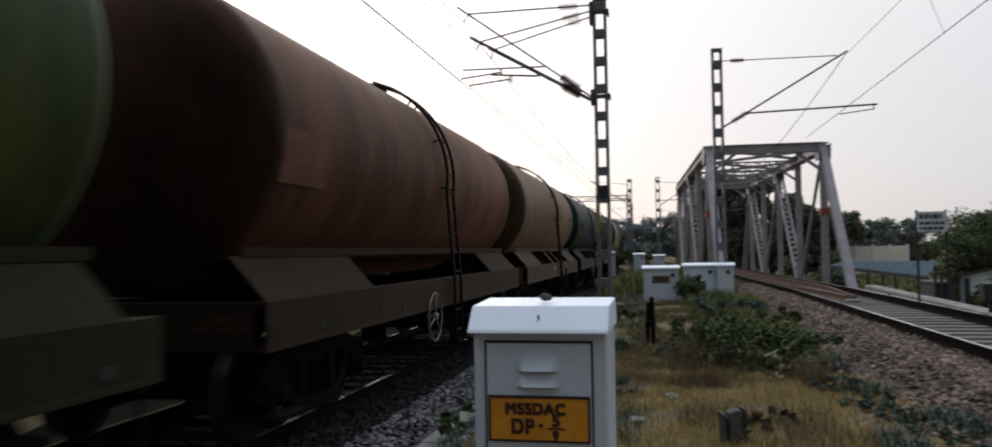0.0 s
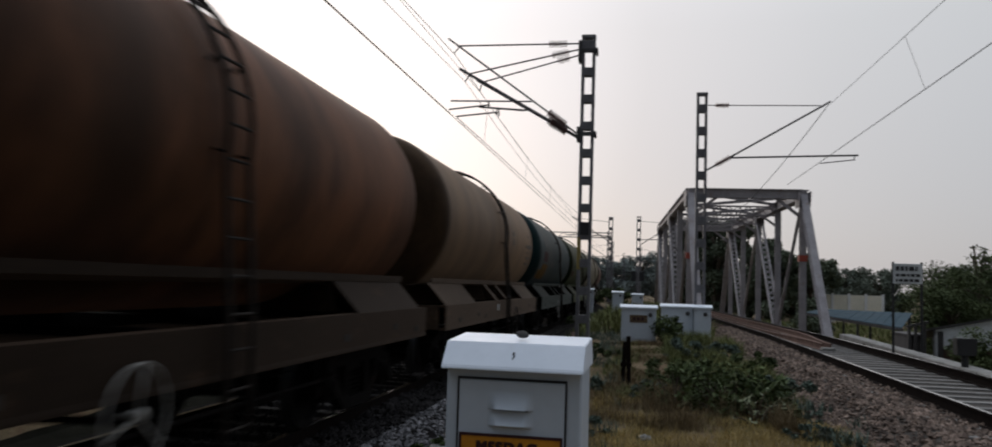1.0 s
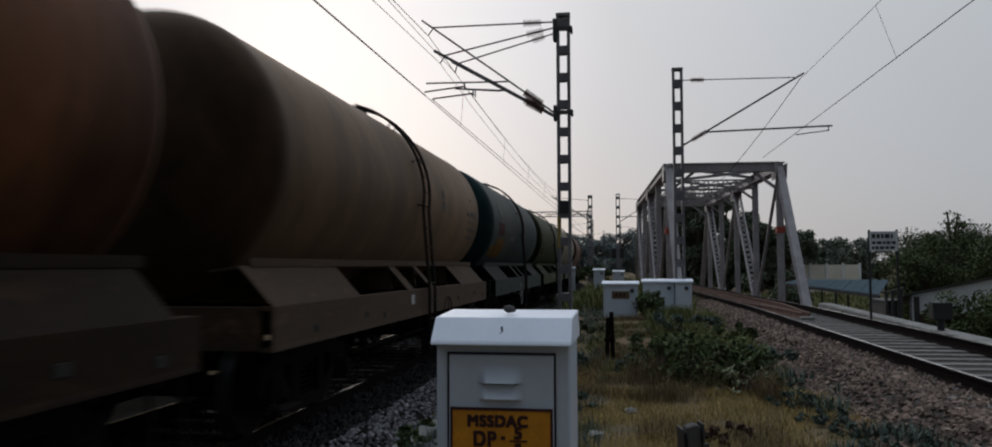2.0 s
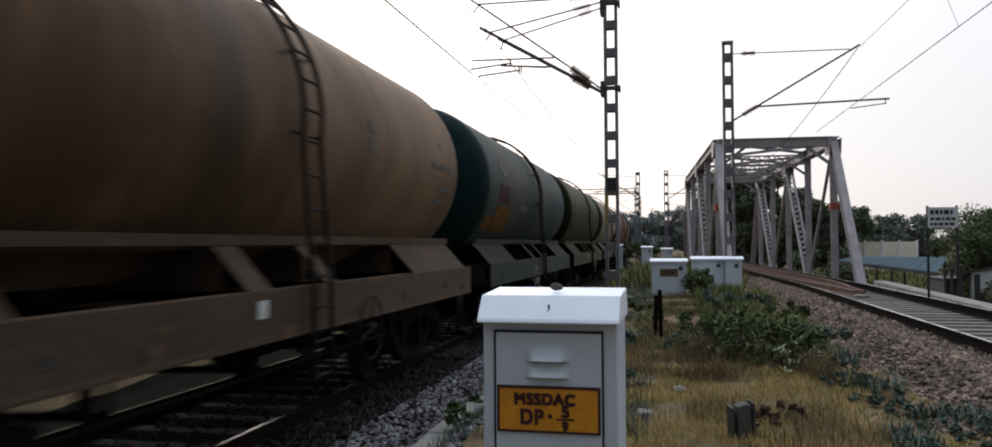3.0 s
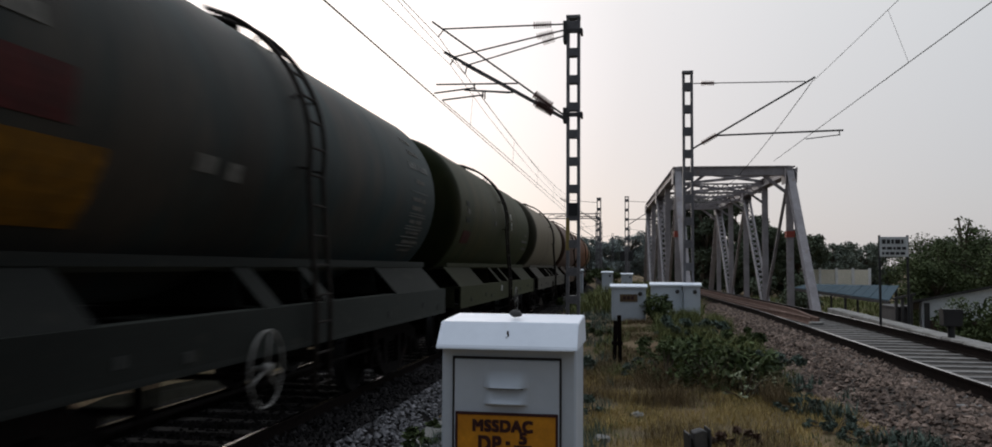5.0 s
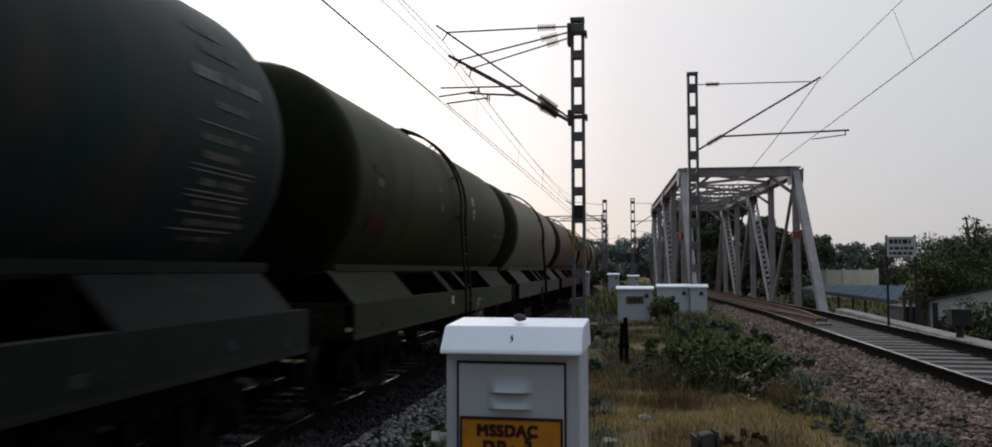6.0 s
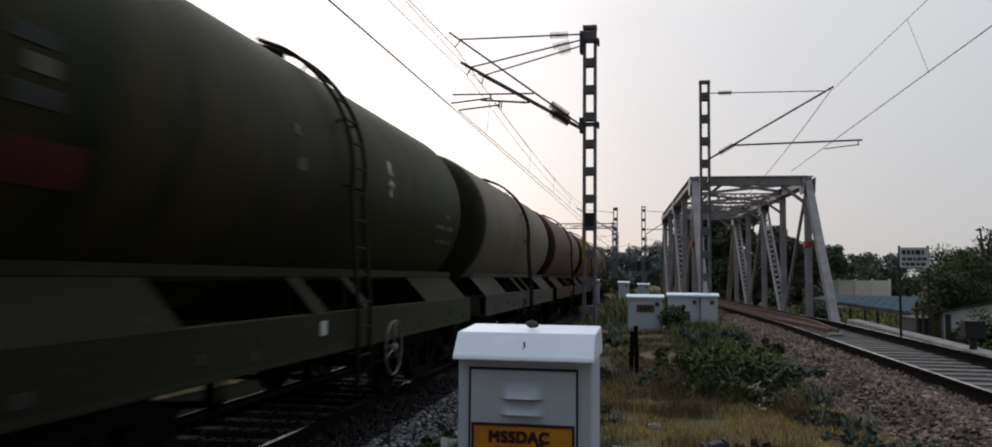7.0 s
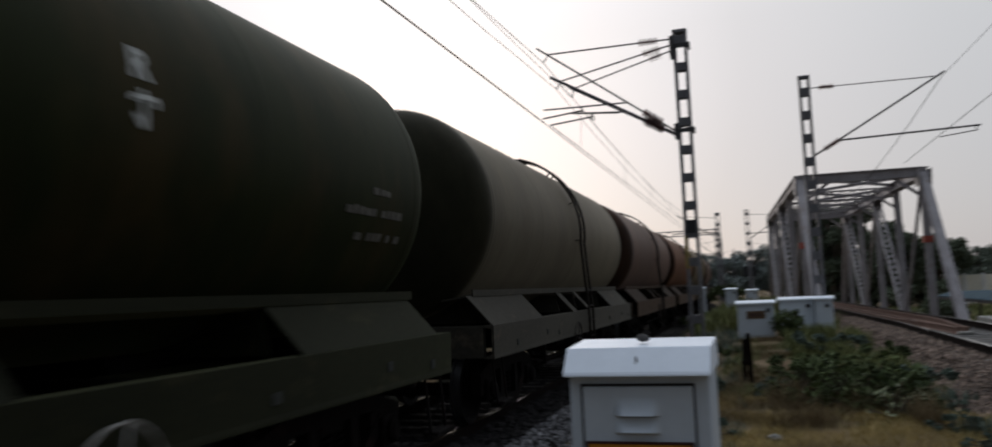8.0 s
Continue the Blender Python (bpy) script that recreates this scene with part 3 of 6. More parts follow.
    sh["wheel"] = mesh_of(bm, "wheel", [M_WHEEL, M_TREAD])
    for p in sh["wheel"].polygons:
        r = math.hypot(p.center.y, p.center.z)
        p.material_index = 1 if r > 0.44 else 0
    # cast side frame, springs and bolster
    bm = bmesh.new()
    for a, b, w in (((-1.30, 0.60), (-0.72, 0.76), 0.17), ((-0.76, 0.76), (0.76, 0.76), 0.16), ((0.72, 0.76), (1.30, 0.60), 0.17),
                    ((-0.94, 0.60), (-0.42, 0.22), 0.13), ((0.94, 0.60), (0.42, 0.22), 0.13), ((-0.46, 0.21), (0.46, 0.21), 0.13),
                    ((-0.36, 0.22), (-0.36, 0.74), 0.14), ((0.36, 0.22), (0.36, 0.74), 0.14)):
        bar(bm, (0, *a), (0, *b), 0.14, w, (0, -(b[1] - a[1]), b[0] - a[0]))
    for y in (-1.0, 1.0):
        box(bm, (-0.02, y - 0.16, 0.32), (0.12, y + 0.16, 0.60), 0.02)
        lathe(bm, [(0.0, 0.11), (0.16, 0.11), (0.19, 0.07), (0.19, 0.0)], "x", (0, y, 0.46), 14)
    for y in (-1.0, 1.0):
        box(bm, (-0.06, y - 0.30, 0.40), (0.06, y - 0.17, 0.66))
        box(bm, (-0.06, y + 0.17, 0.40), (0.06, y + 0.30, 0.66))
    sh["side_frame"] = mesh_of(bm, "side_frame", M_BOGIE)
    bm = bmesh.new()
    n = 60
    tube(bm, [(0.09 * math.cos(i * 0.55), 0.09 * math.sin(i * 0.55), 0.25 + 0.30 * i / n) for i in range(n)], 0.016, 5)
    sh["spring"] = mesh_of(bm, "spring", M_BOGIE)
    bm = bmesh.new()
    box(bm, (-1.15, -0.22, 0.58), (1.15, 0.22, 0.84), 0.03)
    sh["bolster"] = mesh_of(bm, "bolster", M_BOGIE)
    bm = bmesh.new()
    tube(bm, [(-1.0, 0, 0.40), (0, 0.10, 0.34), (1.0, 0, 0.40)], 0.035, 6)
    bar(bm, (0.25, 0, 0.38), (0.25, 0.05, 0.95), 0.04, 0.09)
    for x in (-0.86, 0.86):
        extrude_poly(bm, [(-0.03, 0.24), (0.05, 0.22), (0.06, 0.66), (-0.03, 0.64)], x - 0.05, x + 0.05, "x")
    sh["brake_beam"] = mesh_of(bm, "brake_beam", M_BOGIE)
    bm = bmesh.new()
    lathe(bm, [(-0.62, 0.0), (-0.58, 0.19), (0.58, 0.19), (0.62, 0.0)], "y", (0.45, 1.6, 0.74), 16)
    for y in (1.2, 2.0):
        bar(bm, (0.45, y, 0.74), (0.45, y, 1.1), 0.30, 0.05)
    sh["air_reservoir"] = mesh_of(bm, "air_reservoir", M_BOGIE)
    bm = bmesh.new()
    for x, z in ((0.72, 0.80), (1.12, 0.86)):
        tube(bm, [(x, -5.7, z + 0.08), (x, -3.0, z), (x + 0.04, 0, z - 0.03), (x, 3.0, z), (x, 5.7, z + 0.08)], 0.022, 6)
    for y in (-2.6, -0.7, 0.9, 2.6):
        bar(bm, (1.30, y, 0.55), (1.30, y, 0.96), 0.03, 0.10)
        bar(bm, (0.3, y, 0.66), (1.32, y + 0.2, 0.66), 0.03, 0.06)
    sh["brake_rigging"] = mesh_of(bm, "brake_rigging", M_BOGIE)
    bm = bmesh.new()
    for dy in (-0.20, 0.20):
        bar(bm, (0, dy, 0), (0.05, dy, -0.55), 0.03, 0.02)
    box(bm, (-0.02, -0.24, -0.57), (0.14, 0.24, -0.54))
    sh["step"] = mesh_of(bm, "step", M_BOGIE)
    bm = bmesh.new()
    box(bm, (-0.14, -0.35, 0.92), (0.14, 0.35, 1.16), 0.03)
    box(bm, (-0.10, 0.30, 0.90), (0.16, 0.62, 1.18), 0.05)
    sh["coupler"] = mesh_of(bm, "coupler", M_BOGIE)
    bm = bmesh.new()
    lathe(bm, [(-0.45, 0.0), (-0.42, 0.16), (0.42, 0.16), (0.45, 0.0)], "y", (0.9, 0, 0.82), 14)
    box(bm, (0.86, -0.05, 0.95), (0.94, 0.05, 1.1))
    sh["brake_cylinder"] = mesh_of(bm, "brake_cylinder", M_BOGIE)
    bm = bmesh.new()
    tube(bm, [(1.30, -3.0, 0.62), (1.30, 3.0, 0.62)], 0.02, 6)
    for y in (-2.4, 0.4, 2.4):
        bar(bm, (1.30, y, 0.62), (1.30, y, 1.0), 0.05, 0.02)
    sh["brake_rod"] = mesh_of(bm, "brake_rod", M_BOGIE)
    bm = bmesh.new()
    tube(bm, [(0, 0, 0), (0, 0.05, -0.15), (0, 0.12, -0.32), (0, 0.22, -0.40)], 0.022, 6)
    sh["hose"] = mesh_of(bm, "hose", M_BOGIE)
    bm = bmesh.new()
    box(bm, (0, -0.06, 0), (0.012, 0.06, 0.14))
    sh["plate"] = mesh_of(bm, "plate", M_MARK_FRESH)
    bm = bmesh.new()
    box(bm, (-0.004, -0.05, -0.04), (0.004, 0.05, 0.04), 0.002)
    sh["small_plate"] = mesh_of(bm, "small_plate", M_MARK)
    return sh


def sill_bm(s):
    """One folded sill channel along a side."""
    bm = bmesh.new()
    prof = [(s * 1.40, 1.33), (s * 1.555, 1.33), (s * 1.555, 1.30), (s * 1.55, 0.97), (s * 1.555, 0.94), (s * 1.555, 0.92), (s * 1.42, 0.92), (s * 1.42, 0.95), (s * 1.52, 0.97), (s * 1.52, 1.29), (s * 1.40, 1.30)]
    return extrude_poly(bm, prof, -5.98, 5.93, "y")


def end_beam_bm(y):
    return box(bmesh.new(), (-1.41, y, 0.93), (1.41, y + 0.12, 1.325))


def centre_beam_bm():
    return box(bmesh.new(), (-0.28, -5.75, 0.84), (0.28, 5.65, 1.2), 0.01)


def bearer_bm(y):
    return box(bmesh.new(), (-1.40, y - 0.1, 0.95), (1.40, y + 0.1, 1.28), 0.01)


def apron_bm(y0, y1, bottom_extra=0.0):
    """A sloping side sheet between the sill and the tank's cradle."""
    bm = bmesh.new()
    extrude_poly(bm, [(1.535, 1.331), (1.20, 1.70), (1.188, 1.69), (1.51, 1.331)], y0, y1, "y")
    return bm


def cradle_bm(s):
    bm = bmesh.new()
    return extrude_poly(bm, [(s * 1.225, 1.690), (s * 1.225, 1.775), (s * 1.205, 1.775), (s * 1.205, 1.715), (s * 0.80, 1.66), (s * 0.80, 1.64)], -5.75, 5.7, "y")


def saddle_bm(y):
    bm = bmesh.new()
    return extrude_poly(bm, [(-1.25, 1.335), (1.25, 1.335), (1.18, 1.64), (0.86, 1.66), (0.45, 1.49), (-0.45, 1.49), (-0.86, 1.66), (-1.18, 1.64)], y - 0.02, y + 0.02, "y")


SHARED = make_shared()
WAGONS = []


def tank_wagon(index, tank_mat, sill_mat, label, marks=(), wheel_y=-1.30, plain=False):
    w = empty("tank_wagon", on_line(wagon_y(index)), label, "tank wagon", "wagons of the freight train")
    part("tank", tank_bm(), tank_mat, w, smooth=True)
    for s in (-1, 1):
        part("sill", sill_bm(s), sill_mat, w)
        part("cradle_lip", cradle_bm(s), sill_mat, w)
    for y in (-5.98, 5.81):
        part("end_beam", end_beam_bm(y), sill_mat, w)
    part("centre_beam", centre_beam_bm(), sill_mat, w)
    for y in (-4.35, -2.0, 0.0, 2.0, 4.35):
        part("cross_bearer", bearer_bm(y), M_BOGIE, w)
    for y in (-5.3, -3.4, 3.0, 5.3) if plain else (-5.3, -3.4, -1.0, 0.5, 3.0, 5.3):
        part("saddle", saddle_bm(y), sill_mat, w)
    for y0, y1 in ((-5.95, -3.40), (3.0, 5.60)) if plain else ((-5.95, -3.40), (-1.10, -0.74), (0.34, 0.60), (3.0, 5.60)):
        part("side_sheet", apron_bm(y0, y1), sill_mat, w)
    lad = part("ladder", SHARED["ladder"], None, w)
    for x, z in SHARED["rungs"]:
        part("rung", SHARED["rung"], None, lad, m=pose(x, 0, z))
    part("manhole", SHARED["manhole"], None, w)
    part("walkway", SHARED["walkway"], None, w)
    pale = index in (0, 2, 3)
    part("handwheel", SHARED["handwheel" if pale else "grimy_handwheel"], None, w, "pale painted brake handwheel" if pale else "grimy brake handwheel", m=pose(1.645, wheel_y, 0.84))
    part("brake_cylinder", SHARED["brake_cylinder"], None, w)
    part("brake_rod", SHARED["brake_rod"], None, w)
    part("air_reservoir", SHARED["air_reservoir"], None, w)
    part("brake_rigging", SHARED["brake_rigging"], None, w)
    for y in (-5.6, 5.6):
        part("step", SHARED["step"], None, w, m=pose(1.46, y, 0.93))
    if index in (1, 3):
        part("label_plate", SHARED["plate"], None, w, "small white number plate", m=pose(1.553, -0.95, 1.12))
    for y, z in ((-3.2, 1.10), (-2.4, 1.05), (2.6, 1.08), (4.4, 1.12), (5.4, 1.05)):
        part("label_plate", SHARED["small_plate"], None, w, "small grimy number plate", m=pose(1.556, y, z))
    part("label_plate", SHARED["small_plate"], None, w, "small grimy number plate", m=pose(1.556, -4.9, 1.06))
    for s in (-1, 1):
        part("coupler", SHARED["coupler"], None, w, m=pose(0, s * 6.1, 0, 0, 0, 0 if s > 0 else 180))
        part("brake_hose", SHARED["hose"], None, w, m=pose(0.55, s * 5.95, 1.0, 0, 0, 0 if s > 0 else 180))
    sets = []
    for yb in (-4.1, 4.1):
        bogie = part("bolster", SHARED["bolster"], None, w, m=pose(0, yb, 0))
        for s in (-1, 1):
            part("side_frame", SHARED["side_frame"], None, bogie, m=pose(s * 1.10, 0, 0, 0, 0, 0 if s > 0 else 180))
            for dy in (-0.22, 0.0, 0.22):
                part("spring", SHARED["spring"], None, bogie, m=pose(s * 1.02, dy, 0))
        for dy in (-0.42, 0.42):
            part("brake_beam", SHARED["brake_beam"], None, bogie, m=pose(0, dy, 0, 0, 0, 0 if dy > 0 else 180))
        for dy in (-1.0, 1.0):
            ax = part("axle", SHARED["axle"], None, w, m=pose(0, yb + dy, 0.46))
            for s in (-1, 1):
                part("wheel", SHARED["wheel"], None, ax, m=pose(s * 0.86, 0, 0, 0, 0, 0 if s > 0 else 180))
            sets.append((ax, yb + dy))
    for name, mat, y0, y1, a0, a1, txt in marks:
        part(name, patch_bm(y0, y1, a0, a1), mat, w, txt)
    WAGONS.append((w, index, sets))
    return w


def bars(y0, y1, a0, a1, rows, mat, seed):
    """Unreadable lettering: short bars in rows."""
    rng = random.Random(seed)
    out = []
    step = (a1 - a0) / rows
    for i in range(rows):
        a = a1 - (i + 0.75) * step
        s = rng.uniform(0, 0.25) * (y1 - y0)
        y = y0 + s * 0.5
        while y < y1 - 0.1:
            w = min(rng.uniform(0.06, 0.13), y1 - y)
            out.append(("lettering", mat, y, y + w, a, a + step * rng.uniform(0.48, 0.62), "faded white lettering"))
            y += w + (rng.uniform(0.015, 0.035) if rng.random() < 0.75 else 0.11)
    return out


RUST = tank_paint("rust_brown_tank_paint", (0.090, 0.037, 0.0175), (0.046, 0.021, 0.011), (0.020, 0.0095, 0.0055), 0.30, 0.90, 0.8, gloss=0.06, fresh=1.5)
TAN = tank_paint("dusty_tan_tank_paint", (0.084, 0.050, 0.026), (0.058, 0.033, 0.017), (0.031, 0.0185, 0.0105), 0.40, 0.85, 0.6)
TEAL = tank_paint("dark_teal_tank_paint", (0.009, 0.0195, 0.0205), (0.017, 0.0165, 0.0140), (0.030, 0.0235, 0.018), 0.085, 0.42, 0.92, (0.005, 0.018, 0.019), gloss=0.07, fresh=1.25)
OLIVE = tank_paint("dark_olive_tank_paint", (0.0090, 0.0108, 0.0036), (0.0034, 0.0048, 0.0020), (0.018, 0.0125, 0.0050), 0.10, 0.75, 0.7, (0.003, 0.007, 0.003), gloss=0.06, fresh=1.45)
GREEN = tank_paint("old_green_tank_paint", (0.016, 0.028, 0.008), (0.006, 0.012, 0.005), (0.034, 0.031, 0.009), dust=0.36, tint=0.7, end_shade=0.5, fresh=2.0)
GREY = tank_paint("grey_olive_tank_paint", (0.0527, 0.0434, 0.0285), (0.0341, 0.0298, 0.0211), (0.0260, 0.0211, 0.0149), dust=0.42, tint=0.9, end_shade=0.8, end_colour=(0.007, 0.010, 0.005))
BROWN = tank_paint("brown_tank_paint", (0.0527, 0.0260, 0.0155), (0.0310, 0.0174, 0.0112), (0.0217, 0.0136, 0.0099), dust=0.26, end_shade=0.4)
OCHRE = tank_paint("ochre_tank_paint", (0.0992, 0.0651, 0.0248), (0.0620, 0.0434, 0.0186), (0.0372, 0.0260, 0.0161), end_shade=0.4)


def sill_paint(name, c):
    c = tuple(v * 0.68 for v in c)
    return material(name, c, tuple(v * 0.7 for v in c), dust=0.10, tint=0.85, scale=1.3, fine=16, rough=0.75, bump=0.1, stain=(c[0] * 1.9 + 0.006, c[1] * 1.65 + 0.005, c[2] * 1.45 + 0.004), stain_scale=2.6, stain_at=0.56, streak=(1, 0.6, 1.4), spec=0.08, grit=0.4)


S_BROWN = sill_paint("brown_sill_paint", (0.0270, 0.0165, 0.0100))
S_TAN = sill_paint("dusty_tan_sill_paint", (0.0920, 0.0620, 0.0420))
S_TEAL = sill_paint("grey_teal_sill_paint", (0.0128, 0.0142, 0.0122))
S_OLIVE = sill_paint("olive_sill_paint", (0.0190, 0.0200, 0.0095))
S_GREEN = sill_paint("green_sill_paint", (0.0230, 0.0215, 0.0105))
S_GREY = sill_paint("grey_sill_paint", (0.0630, 0.0570, 0.0450))

tank_wagon(-2, OLIVE, S_OLIVE, "grimy dark olive bogie tank wagon on the freight line")
tank_wagon(-1, GREEN, S_GREEN, "worn green bogie tank wagon with shade painted on its domed ends")
tank_wagon(0, RUST, S_BROWN, "rust-brown bogie tank wagon with a faded primer patch", plain=True, marks=
           [("primer_patch", M_CREAMTANK, -5.42, -4.42, -19.0, 0.5, "faded square patch of old primer")])
tank_wagon(1, TAN, S_TAN, "dusty tan-brown bogie tank wagon with faded lettering", wheel_y=1.2, marks=
           bars(4.5, 4.75, 8.5, 13, 1, M_MARK_DIM, 2) + bars(4.08, 5.18, -4.6, 2.0, 1, M_MARK_DIM, 3) + bars(4.28, 4.52, -10.6, -6, 1, M_MARK_DIM, 7) + bars(4.75, 5.02, -10.4, -6, 1, M_MARK_DIM, 9)
           + bars(4.3, 5.2, -16, -12, 1, M_MARK_DIM, 4) + bars(4.4, 5.2, -23, -18.5, 1, M_MARK_DIM, 10)
           + [("lettering", M_MARK_DIM, 1.7, 1.9, 4.5, 9.5, "faded white lettering"), ("lettering", M_MARK_DIM, 1.72, 1.92, -4.5, 1.5, "faded white lettering")])
tank_wagon(2, TEAL, S_TEAL, "dark teal bogie tank wagon with red and yellow labels",
           [("label_red", M_LABEL_RED, -4.55, -3.55, -12, 1.4, "faded red label with pale bars"),
            ("label_yellow", M_LABEL_YEL, -4.6, -3.15, -38, -15.5, "faded yellow label"),
            ("label_yellow", M_LABEL_YEL, -5.3, -4.68, -36, -24.5, "faded yellow label"),
            ("lettering", M_MARK_DIM, -4.4, -4.15, 12.5, 19, "faded white mark"), ("lettering", M_MARK_DIM, -4.2, -3.8, 8.5, 13.5, "faded white mark"),
            ("lettering", M_MARK_DIM, -2.1, -1.8, -16, -10.5, "faded white mark"), ("lettering", M_MARK_DIM, -1.6, -1.35, -17, -11, "faded white mark")]
           + bars(4.2, 4.75, 31, 36, 1, M_MARK_DIM, 5) + bars(4.2, 4.9, 23, 28, 1, M_MARK_DIM, 15) + bars(4.0, 5.25, 12.5, 20, 1, M_MARK_BOLD, 16)
           + bars(4.3, 4.85, 5, 9, 1, M_MARK_DIM, 17) + bars(4.1, 4.9, -6, -2, 1, M_MARK_DIM, 18) + bars(4.1, 4.75, -11.5, -7, 1, M_MARK_DIM, 19)
           + bars(4.1, 5.0, -19.5, -15.5, 1, M_MARK_DIM, 6) + bars(4.1, 5.0, -26, -23, 1, M_MARK_DIM, 20) + bars(4.2, 5.1, -32.5, -29, 1, M_MARK_DIM, 21)
           + bars(4.2, 5.0, -38, -35, 1, M_MARK_DIM, 22)
           + [("ruled_line", M_MARK_BOLD, 4.05, 5.0, a, a + 0.5, "thin white ruled line") for a in (0.2, -12.8, -14.4, -20.7, -22.4, -27.6, -33.6)])
tank_wagon(3, OLIVE, S_OLIVE, "dark olive bogie tank wagon with a small red label", wheel_y=1.08, marks=
           [("label_red", M_LABEL_RED, -5.0, -4.25, -26, -15.5, "small faded red label"), ("lettering", M_MARK, -4.95, -4.6, 4, 8, "faded white mark"),
            ("lettering", M_MARK_DIM, -4.85, -4.6, -2, 2, "faded white mark"), ("lettering", M_MARK, -4.95, -4.55, -9, -4.5, "faded white mark")]
           + bars(3.9, 5.1, -16, -11, 1, M_MARK_DIM, 8) + bars(4.35, 4.8, -8, -4, 1, M_MARK_DIM, 23) + bars(4.1, 5.2, -25, -20, 1, M_MARK_DIM, 24)
           + bars(-1.46, -1.26, 6, 13, 1, M_MARK_DIM, 25) + bars(-1.42, -1.2, -7, 1, 1, M_MARK_DIM, 26))


def flank_text(w, body, size, y, a0, mat):
    """A painted character wrapped on the tank's flank."""
    cu = bpy.data.curves.new("letter", "FONT")
    cu.body, cu.size, cu.extrude, cu.offset = body, size, 0.002, 0.006
    tmp = new("letter_tmp", cu)
    me = bpy.data.meshes.new_from_object(tmp.evaluated_get(bpy.context.evaluated_depsgraph_get()))
    bpy.data.objects.remove(tmp)
    bm = bmesh.new()
    bm.from_mesh(me)
    for v in bm.verts:
        a, r = radians(a0) + v.co.y / TANK_R, TANK_R + 0.004 + v.co.z
        v.co = (r * math.cos(a), y + v.co.x, TANK_Z + r * math.sin(a))
    part("letter", bm, mat, w, "white painted letter")


def flank_stroke(w, a, b, width, mat, label):
    """One brush stroke on the flank from (y, degrees) to (y, degrees)."""
    bm = bmesh.new()
    p, q = [Vector((y, radians(g) * TANK_R)) for y, g in (a, b)]
    n = (q - p).normalized()
    n = Vector((-n.y, n.x)) * width / 2
    rows = []
    for k in range(6):
        c = p.lerp(q, k / 5)
        for e in (-1, 1):
            for r in (TANK_R + 0.007, TANK_R - 0.01):
                y, g = c.x + n.x * e, (c.y + n.y * e) / TANK_R
                rows.append(bm.verts.new((r * math.cos(g), y, TANK_Z + r * math.sin(g))))
    for k in range(5):
        a0, b0 = rows[4 * k:4 * k + 4], rows[4 * k + 4:4 * k + 8]
        for i0, i1 in ((0, 2), (2, 3), (3, 1), (1, 0)):
            bm.faces.new((a0[i0], b0[i0], b0[i1], a0[i1]))
    bmesh.ops.recalc_face_normals(bm, faces=bm.faces[:])
    part("stroke", bm, mat, w, label)


lettered = WAGONS[-1][0]
flank_text(lettered, "R", 0.25, 1.39, 6.5, M_MARK_FRESH)
for a, b in (((1.39, 4.2), (1.40, -4.6)), ((1.31, 2.2), (1.49, 2.6)), ((1.49, 2.6), (1.49, 0.4)), ((1.33, -1.6), (1.40, -4.6)), ((1.31, 2.2), (1.31, 0.9))):
    flank_stroke(lettered, (a[0] + 0.09, a[1]), (b[0] + 0.09, b[1]), 0.028, M_MARK_FRESH, "white painted arrow stroke")

tank_wagon(4, GREY, S_GREY, "pale grey-olive bogie tank wagon streaked with grime")
tank_wagon(5, BROWN, S_BROWN, "brown bogie tank wagon streaked with rust")
tank_wagon(6, RUST, S_BROWN, "rust-brown bogie tank wagon")
tank_wagon(7, OCHRE, S_GREY, "ochre bogie tank wagon")
for i, (tm, sm, lb) in enumerate(((BROWN, S_BROWN, "brown bogie tank wagon far down the train"), (GREY, S_GREY, "grey-olive bogie tank wagon far down the train"),
                                  (RUST, S_BROWN, "rust-brown bogie tank wagon far down the train"), (BROWN, S_BROWN, "brown bogie tank wagon far down the train"))):
    tank_wagon(8 + i, tm, sm, lb)


# ---- equipment cabinets ----
def text_part(parent, body, size, x, y, z, mat, stretch=1.0, name="lettering"):
    """Brush-painted letters: the outline font laid over itself a hair apart, so that the strokes grow thick."""
    cu = bpy.data.curves.new("lettering", "FONT")
    cu.body, cu.size, cu.extrude, cu.align_x = body, size, 0.0008, "CENTER"
    cu.space_character = 1.12
    tmp = new("lettering_tmp", cu)
    src = bpy.data.meshes.new_from_object(tmp.evaluated_get(bpy.context.evaluated_depsgraph_get()))
    bpy.data.objects.remove(tmp)
    bm = bmesh.new()
    d = 0.0031
    for k, (u, v) in enumerate(((-d, -d), (d, -d), (-d, d), (d, d), (0, 0))):
        one = bmesh.new()
        one.from_mesh(src)
        for vert in one.verts:
            vert.co = (vert.co.x * stretch + u, vert.co.y + v, vert.co.z + 0.0007 * k)
        me = bpy.data.meshes.new("layer")
        one.to_mesh(me)
        one.free()
        bm.from_mesh(me)
    return part(name, bm, mat, parent, "hand-painted dark letters", m=pose(x, y, z, 90, 0, 0))


